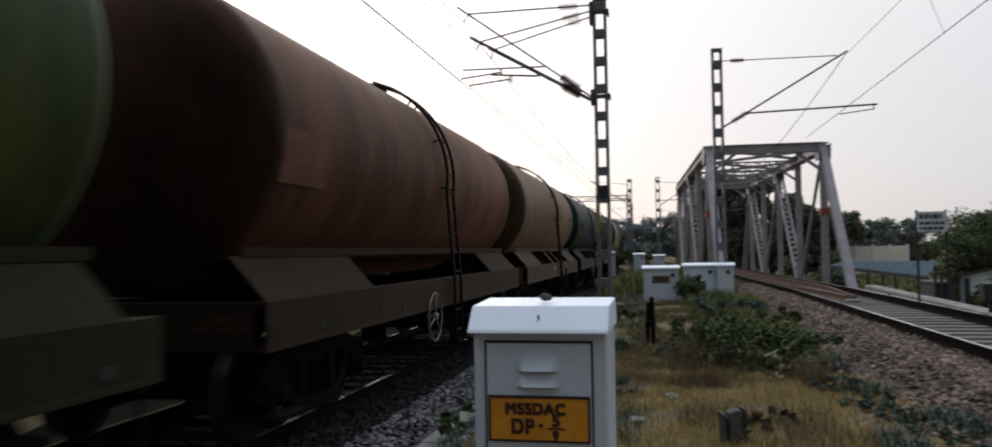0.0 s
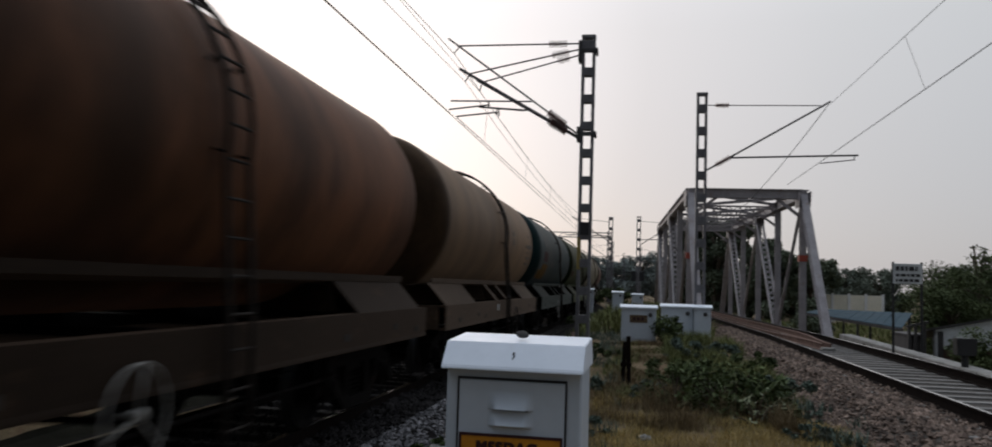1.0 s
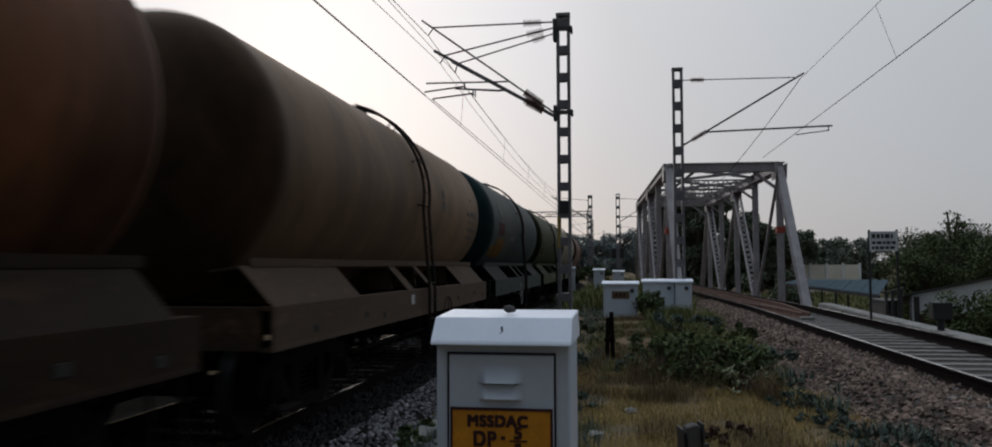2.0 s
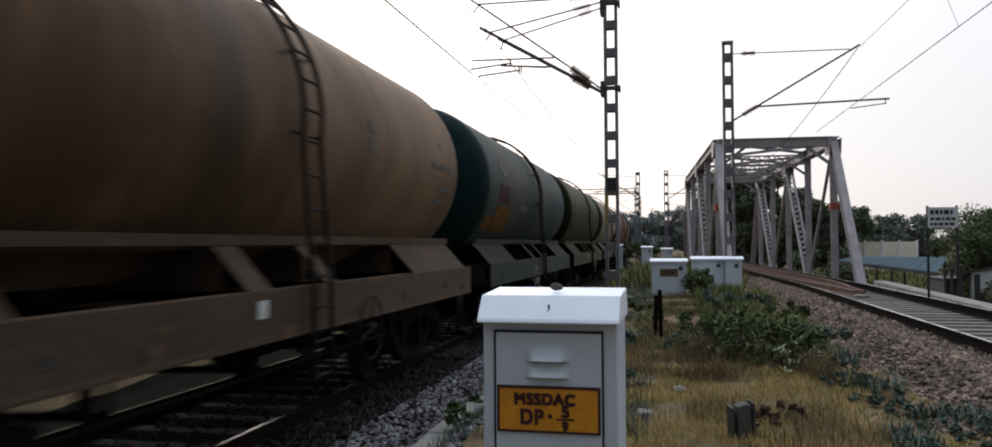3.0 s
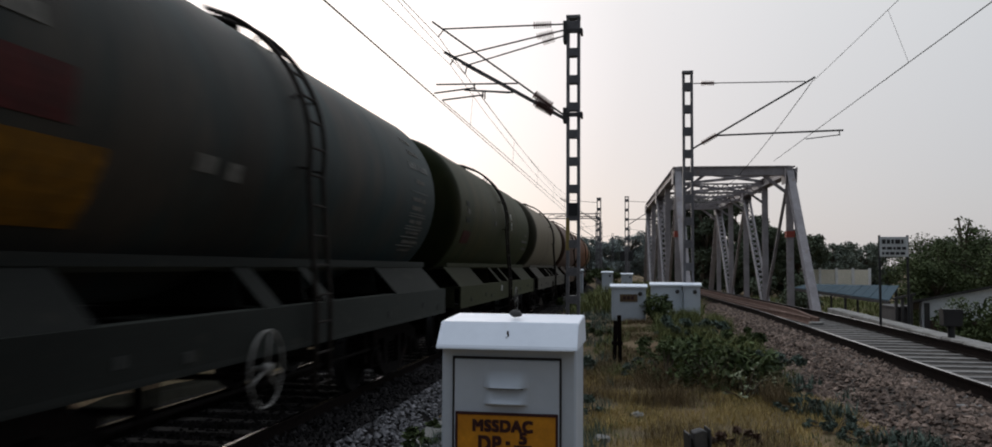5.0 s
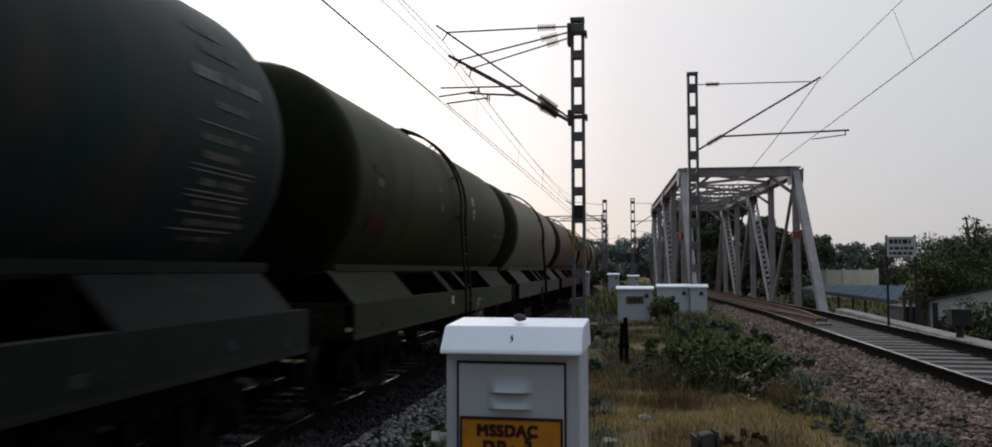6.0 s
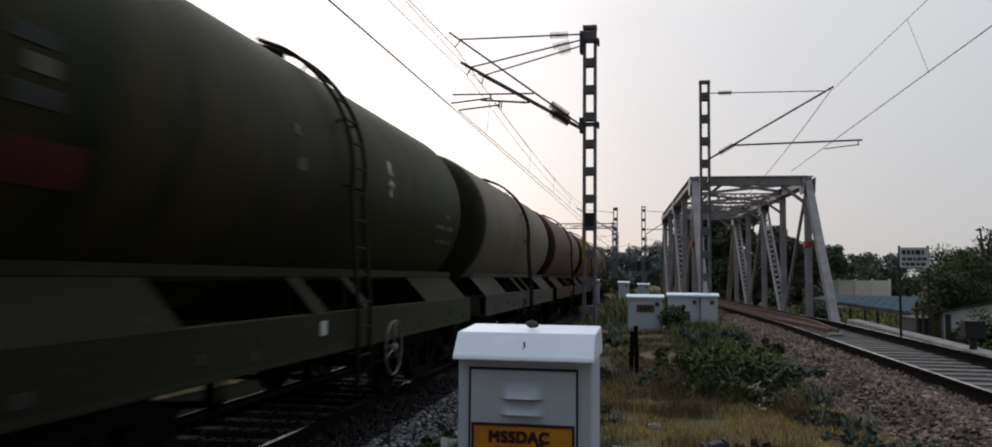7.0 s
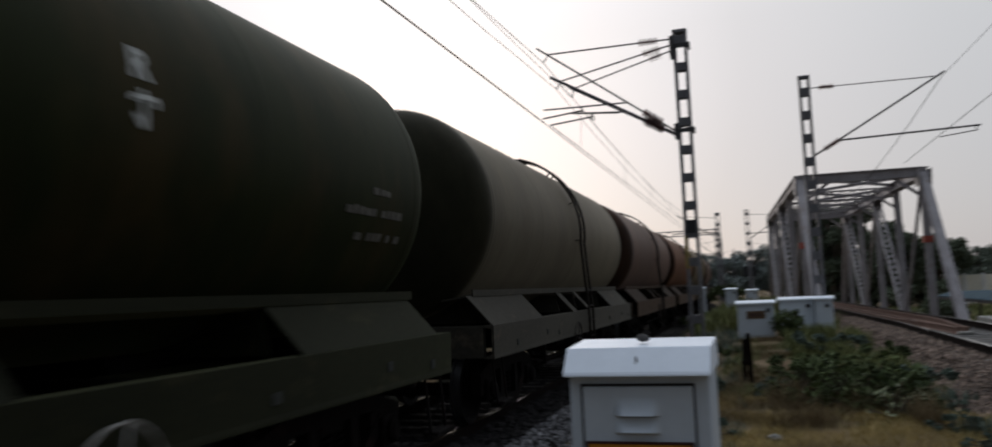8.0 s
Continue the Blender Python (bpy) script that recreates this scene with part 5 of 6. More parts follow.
# ---- the truss bridge ----
def bridge():
    HW, ZB, ZT = 2.31, -0.12, 5.82
    b = empty("truss_bridge", pose(4.59, 30.9, 0, 0, 0, 2.0), "silver-grey riveted steel through-truss railway bridge", "bridge")
    N = [1.0, 5.2, 10.4, 15.6, 20.8, 26.0, 30.2]

    def member(name, a, c, w, h, solid=True, lattice=False):
        bm = bmesh.new()
        a, c = Vector(a), Vector(c)
        if lattice:
            d = (c - a).normalized()
            up = Vector((1, 0, 0)) if abs(d.x) < 0.5 else Vector((0, 0, 1))
            for s in (-1, 1):
                bar(bm, a + up * s * h / 2, c + up * s * h / 2, w, 0.07, up)
            n = max(4, int((c - a).length / (h * 1.0)))
            for i in range(n):
                p, q = a.lerp(c, i / n), a.lerp(c, (i + 1) / n)
                s = 1 if i % 2 else -1
                bar(bm, p + up * s * h / 2, q - up * s * h / 2, 0.02, 0.05, up)
                bar(bm, p - up * s * h / 2, q + up * s * h / 2, 0.02, 0.05, up)
        else:
            side = Vector((1, 0, 0))
            d = (c - a).normalized()
            up = d.cross(side)
            up = up.normalized() if up.length > 0.1 else Vector((0, 0, 1))
            # two flanges and a web, as a built-up section
            for s in (-1, 1):
                bar(bm, a + up * s * (h / 2 - 0.02), c + up * s * (h / 2 - 0.02), w, 0.04, up)
            bar(bm, a, c, w * 0.5, h - 0.08, up)
        return part(name, bm, M_BRIDGE, b)

    for s in (-1, 1):
        X = s * HW
        member("top_chord", (X, N[1] - 0.2, ZT), (X, N[5] + 0.2, ZT), 0.42, 0.40)
        member("bottom_chord", (X, N[0] - 0.5, ZB), (X, N[6] + 0.5, ZB), 0.35, 0.42)
        member("end_post", (X, N[0], ZB), (X, N[1], ZT), 0.30, 0.34)
        member("end_post", (X, N[6], ZB), (X, N[5], ZT), 0.30, 0.34)
        for i in range(1, 6):
            p = member("vertical", (X, N[i], ZB), (X, N[i], ZT), 0.25, 0.28)
            if i == 1:
                bm = bmesh.new()
                box(bm, (X - 0.17, N[i] - 0.17, 3.02), (X + 0.17, N[i] + 0.17, 3.28))
                part("red_band", bm, M_RED, p, "faded red painted band")
        member("diagonal", (X, N[1], ZT - 0.1), (X, N[2], ZB + 0.1), 0.12, 0.10)
        member("diagonal", (X, N[3], ZT - 0.1), (X, N[2], ZB + 0.1), 0.16, 0.34, lattice=True)
        member("diagonal", (X, N[3], ZT - 0.1), (X, N[4], ZB + 0.1), 0.12, 0.10)
        member("diagonal", (X, N[5], ZT - 0.1), (X, N[4], ZB + 0.1), 0.16, 0.34, lattice=True)
        for i in (1, 3, 5):
            bm = bmesh.new()
            extrude_poly(bm, [(N[i] - 0.55, ZT + 0.1), (N[i] + 0.55, ZT + 0.1), (N[i] + 0.4, ZT - 0.55), (N[i] - 0.4, ZT - 0.55)], X - 0.225, X - 0.205, "x")
            extrude_poly(bm, [(N[i] - 0.55, ZT + 0.1), (N[i] + 0.55, ZT + 0.1), (N[i] + 0.4, ZT - 0.55), (N[i] - 0.4, ZT - 0.55)], X + 0.205, X + 0.225, "x")
            part("gusset_plate", bm, M_BRIDGE, b)
    # portals, sway struts and top laterals
    for i in (1, 5):
        member("portal_beam", (-HW, N[i], ZT + 0.02), (HW, N[i], ZT + 0.02), 0.3, 0.40)
        for s in (-1, 1):
            member("knee_brace", (s * HW, N[i], ZT - 1.0), (s * (HW - 1.1), N[i], ZT - 0.15), 0.12, 0.12)
    for i in (2, 3, 4):
        member("sway_strut", (-HW, N[i], ZT - 0.22), (HW, N[i], ZT - 0.22), 0.12, 0.42, lattice=True)
        for s in (-1, 1):
            member("knee_brace", (s * HW, N[i], ZT - 1.0), (s * (HW - 0.9), N[i], ZT - 0.35), 0.10, 0.10)
    for i in range(1, 5):
        member("top_lateral", (-HW, N[i], ZT + 0.08), (HW, N[i + 1], ZT + 0.08), 0.10, 0.12)
        member("top_lateral", (HW, N[i], ZT - 0.06), (-HW, N[i + 1], ZT - 0.06), 0.10, 0.12)
    for i in range(7):
        member("cross_girder", (-HW, N[i], ZB - 0.35), (HW, N[i], ZB - 0.35), 0.25, 0.5)
    for s in (-1, 1):
        member("stringer", (s * 0.9, N[0], ZB - 0.18), (s * 0.9, N[6], ZB - 0.18), 0.2, 0.35)
    bm = bmesh.new()
    box(bm, (-3.2, -1.2, -2.6), (3.2, 0.35, -0.4), 0.05)
    tagged(part("abutment", bm, M_CONCRETE, m=b.matrix_basis.copy()), "weathered concrete bridge abutment", "abutment", kind="structure")


bridge()


# ---- vegetation ----
def leaf_mesh(name, centres, radii, count, size, mat, seed, flat=0.35, squash=0.75):
    """Many small folded leaves in soft clumps round the given centres."""
    rng = np.random.default_rng(seed)
    c = np.asarray(centres, float)
    r = np.asarray(radii, float)
    pick = rng.choice(len(c), count, p=(r ** 2) / (r ** 2).sum())
    d = rng.normal(size=(count, 3))
    d /= np.linalg.norm(d, axis=1)[:, None]
    d *= (rng.random(count) ** 0.45)[:, None] * r[pick][:, None]
    d[:, 2] *= squash
    p = c[pick] + d
    n = rng.normal(size=(count, 3))
    n[:, 2] = np.abs(n[:, 2]) + flat
    n /= np.linalg.norm(n, axis=1)[:, None]
    t = np.cross(n, rng.normal(size=(count, 3)))
    t /= np.linalg.norm(t, axis=1)[:, None]
    b = np.cross(n, t)
    s = (size * rng.uniform(0.55, 1.35, count))[:, None]
    droop = np.array([0, 0, -0.15])
    quad = np.stack([p - t * s, p - b * s * 0.45, p + t * s + droop * s, p + b * s * 0.45], 1).reshape(-1, 3)
    faces = np.arange(count * 4).reshape(-1, 4)
    me = bpy.data.meshes.new(name)
    me.from_pydata(quad.tolist(), [], faces.tolist())
    me.materials.append(mat)
    return me


def tree(x, y, h, spread, mat, seed, label, leaves=2200, size=0.22, z=None, clumps=16, name="tree", low=0.3):
    rng = random.Random(seed)
    z = ground_z(x, y) if z is None else z
    t = empty(name, pose(x, y, z), label, "tree")
    bm = bmesh.new()
    top = h * 0.55
    lean = rng.uniform(-0.06, 0.06) * h
    trunk = [(lean * f * f, 0.02 * h * math.sin(f * 4), -0.2 + f * (top + 0.2)) for f in np.linspace(0, 1, 6)]
    for i, (a, b) in enumerate(zip(trunk, trunk[1:])):
        lathe_r = 0.032 * h * (1 - 0.14 * i)
        tube(bm, [a, b], lathe_r, 8)
    part("trunk", bm, M_BARK, t)
    cs, rs = [], []
    bm = bmesh.new()
    for i in range(clumps):
        a = rng.uniform(0, 2 * math.pi)
        f = rng.random() ** 0.6
        zz = h * (low + (0.93 - low) * rng.random())
        rad = spread * f * math.sqrt(max(0.12, 1 - ((zz / h - 0.55) / 0.5) ** 2))
        c = (lean + rad * math.cos(a), rad * math.sin(a), zz)
        cs.append(c)
        rs.append(spread * rng.uniform(0.18, 0.46))
        f0 = min(0.98, max(0.3, (zz - 0.25 * h) / top))
        start = Vector(trunk[0]).lerp(Vector(trunk[-1]), f0)
        mid = start.lerp(Vector(c), 0.55) + Vector((0, 0, 0.04 * h))
        tube(bm, [start, mid, Vector(c)], 0.008 * h, 5)
    part("branching", bm, M_BARK, t)
    part("crown", leaf_mesh("crown", cs, rs, leaves, size, mat, seed), None, t)
    return t


def shrub(x, y, h, spread, mat, seed, label, leaves, size, clumps=12, low=0.12):
    rng = random.Random(seed)
    z = ground_z(x, y)
    t = empty("shrub", pose(x, y, z), label, "shrub")
    cs, rs = [], []
    bm = bmesh.new()
    for i in range(clumps):
        a = rng.uniform(0, 2 * math.pi)
        f = rng.random() ** 0.55
        zz = h * rng.uniform(low, 0.86) * (1 - 0.35 * f)
        c = (spread * f * math.cos(a), spread * f * math.sin(a), zz)
        cs.append(c)
        rs.append(h * rng.uniform(0.10, 0.26))
        tube(bm, [(rng.uniform(-.05, .05), rng.uniform(-.05, .05), -0.1), (c[0] * 0.5, c[1] * 0.5, zz * 0.6), c], 0.006 + 0.004 * h, 5)
    part("branching", bm, M_BARK, t)
    part("foliage", leaf_mesh("foliage", cs, rs, leaves, size, mat, seed), None, t)
    return t


# weeds on the verge
shrub(0.52, 11.9, 0.80, 0.42, M_LEAF_BUSH, 11, "feathery dark green weed bush on the verge", 1500, 0.030, 22)
shrub(1.12, 11.4, 0.92, 0.50, M_LEAF_BUSH, 12, "dark green leafy weed bush on the verge", 1300, 0.050, 26)
shrub(1.56, 11.3, 0.76, 0.42, M_LEAF_BUSH, 13, "dark broad-leaved weed bush beside the ballast", 1250, 0.056, 24)
shrub(1.45, 10.7, 0.60, 0.42, M_LEAF_PALE, 14, "pale-leaved weed growing through the bush", 150, 0.034, 10)
shrub(0.95, 12.6, 0.84, 0.5, M_LEAF_BUSH, 15, "dark green leafy weed bush on the verge", 1100, 0.046, 16)
shrub(0.15, 12.6, 0.42, 0.35, M_GRASS_BLUE, 16, "low dusty green weed beside the rail stub", 1200, 0.03, 10)
shrub(0.45, 14.3, 0.50, 0.30, M_LEAF_BUSH, 17, "small dark weed in the grass", 900, 0.035, 8)
shrub(0.75, 21.2, 0.95, 0.34, M_LEAF_BUSH, 18, "dark leafy weed in front of the location boxes", 1500, 0.05, 12)
shrub(1.25, 17.5, 0.55, 0.8, M_GRASS_BLUE, 19, "dusty low weeds before the location boxes", 2200, 0.04, 16)
shrub(2.0, 16.2, 0.45, 0.6, M_LEAF_BUSH, 20, "low weeds beside the ballast", 1500, 0.04, 14)
shrub(2.15, 13.4, 0.40, 0.5, M_GRASS_BLUE, 21, "low weeds beside the ballast", 1300, 0.035, 12)
shrub(-0.75, 9.5, 0.30, 0.45, M_GRASS_BLUE, 25, "low dusty weeds behind the cabinet", 1300, 0.028, 12)
shrub(-1.0, 13.0, 0.34, 0.6, M_GRASS_BLUE, 26, "low dusty weeds along the cess", 1600, 0.03, 14)
shrub(-0.9, 17.0, 0.45, 0.6, M_LEAF_BUSH, 27, "low weeds along the cess", 1600, 0.035, 14)
for i, (x, y) in enumerate(((2.02, 10.2), (2.16, 9.3), (2.30, 8.5), (2.42, 7.8), (2.58, 7.2), (2.30, 7.0), (2.12, 11.4))):
    shrub(x, y, 0.20, 0.34, M_GRASS_BLUE, 240 + i, "low blue-green weed spreading at the ballast edge", 1300, 0.024, 16)
shrub(-2.05, 8.0, 0.34, 0.24, M_LEAF_BUSH, 28, "green broad-leaved weed by the concrete trough", 340, 0.05, 8)
shrub(-2.15, 9.6, 0.26, 0.2, M_LEAF_BUSH, 29, "green broad-leaved weed by the concrete trough", 260, 0.045, 7)
shrub(8.55, 22.7, 1.95, 0.66, M_LEAF, 30, "leafy green bush beside the white hut", 6500, 0.06, 34)
shrub(9.5, 22.6, 2.2, 0.8, M_LEAF, 31, "leafy green bush beside the white hut", 3200, 0.08, 18)
shrub(-2.2, 40.0, 1.0, 1.2, M_LEAF_BUSH, 32, "scrub beside the freight line", 1800, 0.08, 18)
shrub(-1.2, 56.0, 1.6, 1.6, M_LEAF, 33, "scrub along the line", 2000, 0.10, 20)


def grass(name, x0, x1, y0, y1, count, lo, hi, width, mat, seed, label, patchy=0.0):
    """Bent blades, one island each; patchy leaves bare spots."""
    rng = np.random.default_rng(seed)
    verts, faces = [], []
    for _ in range(count):
        x, y = rng.uniform(x0, x1), y0 + (y1 - y0) * rng.random() ** 1.25
        if patchy and noise.noise(Vector((x * 1.1, y * 0.9, seed))) < patchy - 0.5 + 0.25 * rng.random():
            continue
        z = ground_z(x, y) - 0.01
        h = rng.uniform(lo, hi)
        a, l = rng.uniform(0, 2 * math.pi), rng.uniform(0.1, 0.9) * h
        w = width * rng.uniform(0.6, 1.4) * (1 + y * 0.04)
        cx, cy, dx, dy = math.cos(a), math.sin(a), math.cos(a + 1.57) * w, math.sin(a + 1.57) * w
        k = len(verts)
        verts += [(x - dx, y - dy, z), (x + dx, y + dy, z), (x + cx * l * 0.4 + dx * .6, y + cy * l * 0.4 + dy * .6, z + h * 0.65),
                  (x + cx * l * 0.4 - dx * .6, y + cy * l * 0.4 - dy * .6, z + h * 0.65), (x + cx * l, y + cy * l, z + h)]
        faces += [(k, k + 1, k + 2, k + 3), (k + 3, k + 2, k + 4)]
    me = bpy.data.meshes.new(name)
    me.from_pydata(verts, [], faces)
    me.materials.append(mat)
    tagged(new(name, me), label, "grass", kind="stuff")


grass("ballast_weeds", 1.75, 2.95, 6.2, 12.5, 7000, 0.05, 0.20, 0.009, M_GRASS_BLUE, 47, "dusty blue-green weeds at the ballast edge", 0.52)
grass("dry_grass", -0.6, 2.6, 4.5, 13.0, 95000, 0.02, 0.10, 0.0022, M_GRASS_DRY, 41, "short dry yellow grass on the verge", 0.36)
grass("green_grass", -1.2, 2.7, 4.5, 16.0, 24000, 0.02, 0.10, 0.0026, M_GRASS_GREEN, 42, "short green grass among the dry patches", 0.50)
grass("brown_stalks", -0.7, 2.3, 5.5, 13.5, 30000, 0.05, 0.22, 0.0022, M_STALK, 48, "dry brown weed stalks among the grass", 0.56)
grass("bush_stalks", 0.1, 1.9, 10.2, 12.4, 9000, 0.12, 0.42, 0.0022, M_STALK, 49, "dry brown stalks round the bush", 0.45)
grass("path_weeds", -0.5, 0.8, 12.5, 21.0, 12000, 0.03, 0.13, 0.004, M_STALK, 50, "trampled brown weeds before the location boxes", 0.35)
grass("path_grass", -0.6, 0.8, 12.5, 21.0, 9000, 0.03, 0.14, 0.004, M_GRASS_GREEN, 51, "short green grass before the location boxes", 0.45)
grass("tall_grass", 0.6, 2.4, 12.5, 24.0, 16000, 0.12, 0.36, 0.004, M_GRASS_GREEN, 43, "taller green grass before the location boxes", 0.40)
grass("cess_weeds", -2.2, -0.2, 7.0, 26.0, 14000, 0.05, 0.20, 0.004, M_GRASS_BLUE, 44, "dusty weeds beside the freight line", 0.42)
grass("far_grass", -2.2, 2.4, 24.0, 60.0, 9000, 0.2, 0.6, 0.010, M_GRASS_GREEN, 45, "rough grass along the line", 0.35)
grass("bank_grass", 6.9, 22.0, 22.0, 84.0, 24000, 0.15, 0.5, 0.012, M_GRASS_GREEN, 46, "rough green grass on the lower bank", 0.30)

# trees
rt = random.Random(5)
for i in range(9):      # dark grove beyond the bridge
    tree(5.6 + i * 1.35 + rt.uniform(-.5, .5), 84 + rt.uniform(0, 14), rt.uniform(8.6, 11.0) * (1.0 if i < 5 else 0.8), 2.9, M_LEAF_DARK, 60 + i, "dark leafy tree beyond the bridge", 15000, 0.20, clumps=40, low=0.08)
for i in range(13):     # tree line down the line
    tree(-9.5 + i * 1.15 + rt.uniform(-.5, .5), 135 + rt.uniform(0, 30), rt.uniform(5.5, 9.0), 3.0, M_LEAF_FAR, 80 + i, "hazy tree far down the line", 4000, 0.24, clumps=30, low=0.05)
for i in range(9):      # far trees to the right of the bridge
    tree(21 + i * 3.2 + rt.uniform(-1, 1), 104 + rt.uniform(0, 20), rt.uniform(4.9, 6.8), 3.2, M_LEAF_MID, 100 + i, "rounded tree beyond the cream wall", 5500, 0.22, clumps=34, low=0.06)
for i, (x, y, h, sp) in enumerate(((14.6, 42, 5.2, 2.3), (16.4, 39, 5.6, 2.4), (17.8, 36, 5.2, 2.4), (13.4, 38.5, 3.8, 1.7), (14.6, 33, 4.2, 1.9), (19.6, 40, 6.0, 2.6), (16.0, 46, 5.4, 2.4), (20.5, 34, 5.4, 2.4), (17.0, 29, 4.0, 1.8))):
    tree(x, y, h * 0.83, sp, M_LEAF, 120 + i, "bushy green tree beyond the huts", 14000, 0.075, clumps=44, low=0.08)
tree(19.4, 36.0, 8.6, 1.6, M_LEAF, 140, "thin tall tree with sparse leaves", 420, 0.09, clumps=12, low=0.62)
tree(14.9, 40.0, 5.9, 0.7, M_LEAF, 141, "thin sapling with sparse leaves above the trees", 200, 0.08, clumps=6, low=0.75)
for i in (0, 3, 4, 5, 6):      # scrub behind the shed
    tree((11.0, 0, 0, 20.5, 23.0, 25.5, 28.0)[i], 62 + rt.uniform(-4, 4), rt.uniform(2.6, 3.6), 2.2, M_LEAF_DARK, 150 + i, "low scrubby tree on the bank", 2600, 0.15, clumps=14, low=0.05)


# ---- small things by the line ----
def rail_stub():
    t = empty("rail_stub", pose(-0.18, 13.8, ground_z(-0.18, 13.8)), "rusty cut rail standing upright in the grass", "post")
    for dx, r in ((-0.045, 3), (0.05, -2)):
        bm = bmesh.new()
        box(bm, (dx - 0.035, -0.04, -0.2), (dx + 0.035, 0.04, 0.74 + dx), 0.008)
        part("upright", bm, M_RAIL_SIDE, t, m=pose(0, 0, 0, 0, r * 0.6, 0))
    bm = bmesh.new()
    box(bm, (-0.09, -0.05, 0.30), (0.09, 0.05, 0.36))
    part("strap", bm, M_RAIL_SIDE, t)


rail_stub()


def marker_stub():
    t = empty("marker_stub", pose(0.60, 7.25, ground_z(0.6, 7.25), 3, -3, 14), "dark stained marker stub between two steel flanges", "stub")
    bm = bmesh.new()
    extrude_poly(bm, [(-0.062, -0.2), (0.062, -0.2), (0.060, 0.275), (0.02, 0.29), (-0.058, 0.27)], -0.05, 0.06, "y")
    bmesh.ops.bevel(bm, geom=bm.edges[:], offset=0.008, segments=1, affect="EDGES")
    part("block", bm, M_STUB, t)
    for x0, x1, h in ((-0.112, -0.094, 0.27), (0.070, 0.084, 0.30)):
        bm = bmesh.new()
        box(bm, (x0, -0.075, -0.15), (x1, 0.075, h), 0.004)
        part("flange", bm, M_DARKSTEEL, t, "weathered steel flange")
    bm = bmesh.new()
    box(bm, (-0.094, -0.004, -0.15), (0.070, 0.010, 0.22))
    part("web", bm, M_DARKSTEEL, t)
    bm = bmesh.new()
    box(bm, (0.062, -0.085, 0.10), (0.115, -0.060, 0.135), 0.004)
    part("bolt_lug", bm, M_DARKSTEEL, t)


marker_stub()


def rock(x, y, r, mat, label, seed, name="stone"):
    bm = bmesh.new()
    bmesh.ops.create_icosphere(bm, subdivisions=2, radius=r)
    for v in bm.verts:
        v.co = Vector((v.co.x * 1.2, v.co.y, v.co.z * 0.6)) * (1 + 0.45 * noise.noise(v.co / r * 1.3 + Vector((seed, 0, 0))))
    tagged(part(name, bm, mat, m=pose(x, y, ground_z(x, y) + r * 0.2, 0, 0, seed * 40)), label, "stone")


M_REDDIRT = material("dry_reddish_brush", (0.115, 0.060, 0.038), (0.06, 0.038, 0.026), scale=9, fine=40, rough=0.95, bump=1.0)
shrub(0.95, 7.9, 0.22, 0.32, M_REDDIRT, 35, "heap of dry reddish brushwood in the grass", 1300, 0.03, 14)
rock(0.10, 9.6, 0.07, M_CONCRETE, "small pale stone in the grass", 1)
rock(1.55, 9.0, 0.05, M_CONCRETE, "small pale stone in the grass", 2)
rock(-0.25, 8.0, 0.08, M_CONCRETE, "small pale stone in the grass", 3)
rock(2.55, 10.6, 0.05, M_CONCRETE, "small pale stone by the ballast", 4)
rock(2.2, 12.6, 0.06, M_CONCRETE, "small pale stone by the ballast", 5)
rock(-1.95, 11.6, 0.09, M_CONCRETE, "pale stone beside the ballast", 6)
rock(-2.3, 12.4, 0.07, M_STONE_GREY, "grey stone beside the ballast", 7)

for i in range(4):      # cable trough lids beside the freight line
    bm = bmesh.new()
    box(bm, (-0.16, -0.48, -0.12), (0.16, 0.48, 0.02), 0.015)
    tagged(part("trough_lid", bm, M_CONCRETE, m=pose(-2.22 + 0.02 * (i % 2), 6.4 + i * 1.02, -0.20, 0, 1.5 * (i % 2), 1.5 - i)), "weathered concrete cable-trough lid", "trough lid", "cable-trough lids")
bm = bmesh.new()
box(bm, (-0.13, -1.6, -0.1), (0.13, 1.6, 0.06), 0.02)
tagged(part("concrete_beam", bm, M_CONCRETE, m=pose(-1.0, 24.0, 0.10, 2, 0, 8)), "fallen pale concrete beam in the weeds", "beam")
for i, (x, y, rz, l) in enumerate(((-1.9, 30.0, 25, 1.5), (-2.1, 28.6, -15, 1.2), (-1.75, 31.5, 60, 1.6), (-2.0, 26.5, 5, 1.0))):
    bm = bmesh.new()
    box(bm, (-0.12, -l / 2, 0), (0.12, l / 2, 0.2), 0.02)
    tagged(part("old_sleeper", bm, M_RUSTWOOD if i % 2 else M_CONCRETE, m=pose(x, y, ground_z(x, y) + 0.02 + 0.1 * (i == 2), 4 * i, 5, rz)), "discarded old sleeper piled beside the freight line", "sleeper", "discarded sleepers")

# concrete edge strip past the bridge line
bm = bmesh.new()
for k in range(20):
    f0, f1 = k / 20, (k + 1) / 20 - 0.002
    xa, xb = 5.85 + 1.15 * f0, 5.85 + 1.15 * f1
    ya, yb = 6 + 25 * f0, 6 + 25 * f1
    prof = [(0, -0.5), (0.42, -0.5), (0.42, 0.30), (0.40, 0.32), (0.02, 0.32), (0, 0.30)]
    va = [bm.verts.new((xa + u, ya, v)) for u, v in prof]
    vb = [bm.verts.new((xb + u, yb, v)) for u, v in prof]
    for i in range(6):
        bm.faces.new((va[i], va[(i + 1) % 6], vb[(i + 1) % 6], vb[i]))
    bm.faces.new(va[::-1])
    bm.faces.new(vb)
bmesh.ops.recalc_face_normals(bm, faces=bm.faces[:])
tagged(part("kerb", bm, M_CONCRETE), "pale concrete retaining kerb beside the bridge line", "kerb", kind="structure")


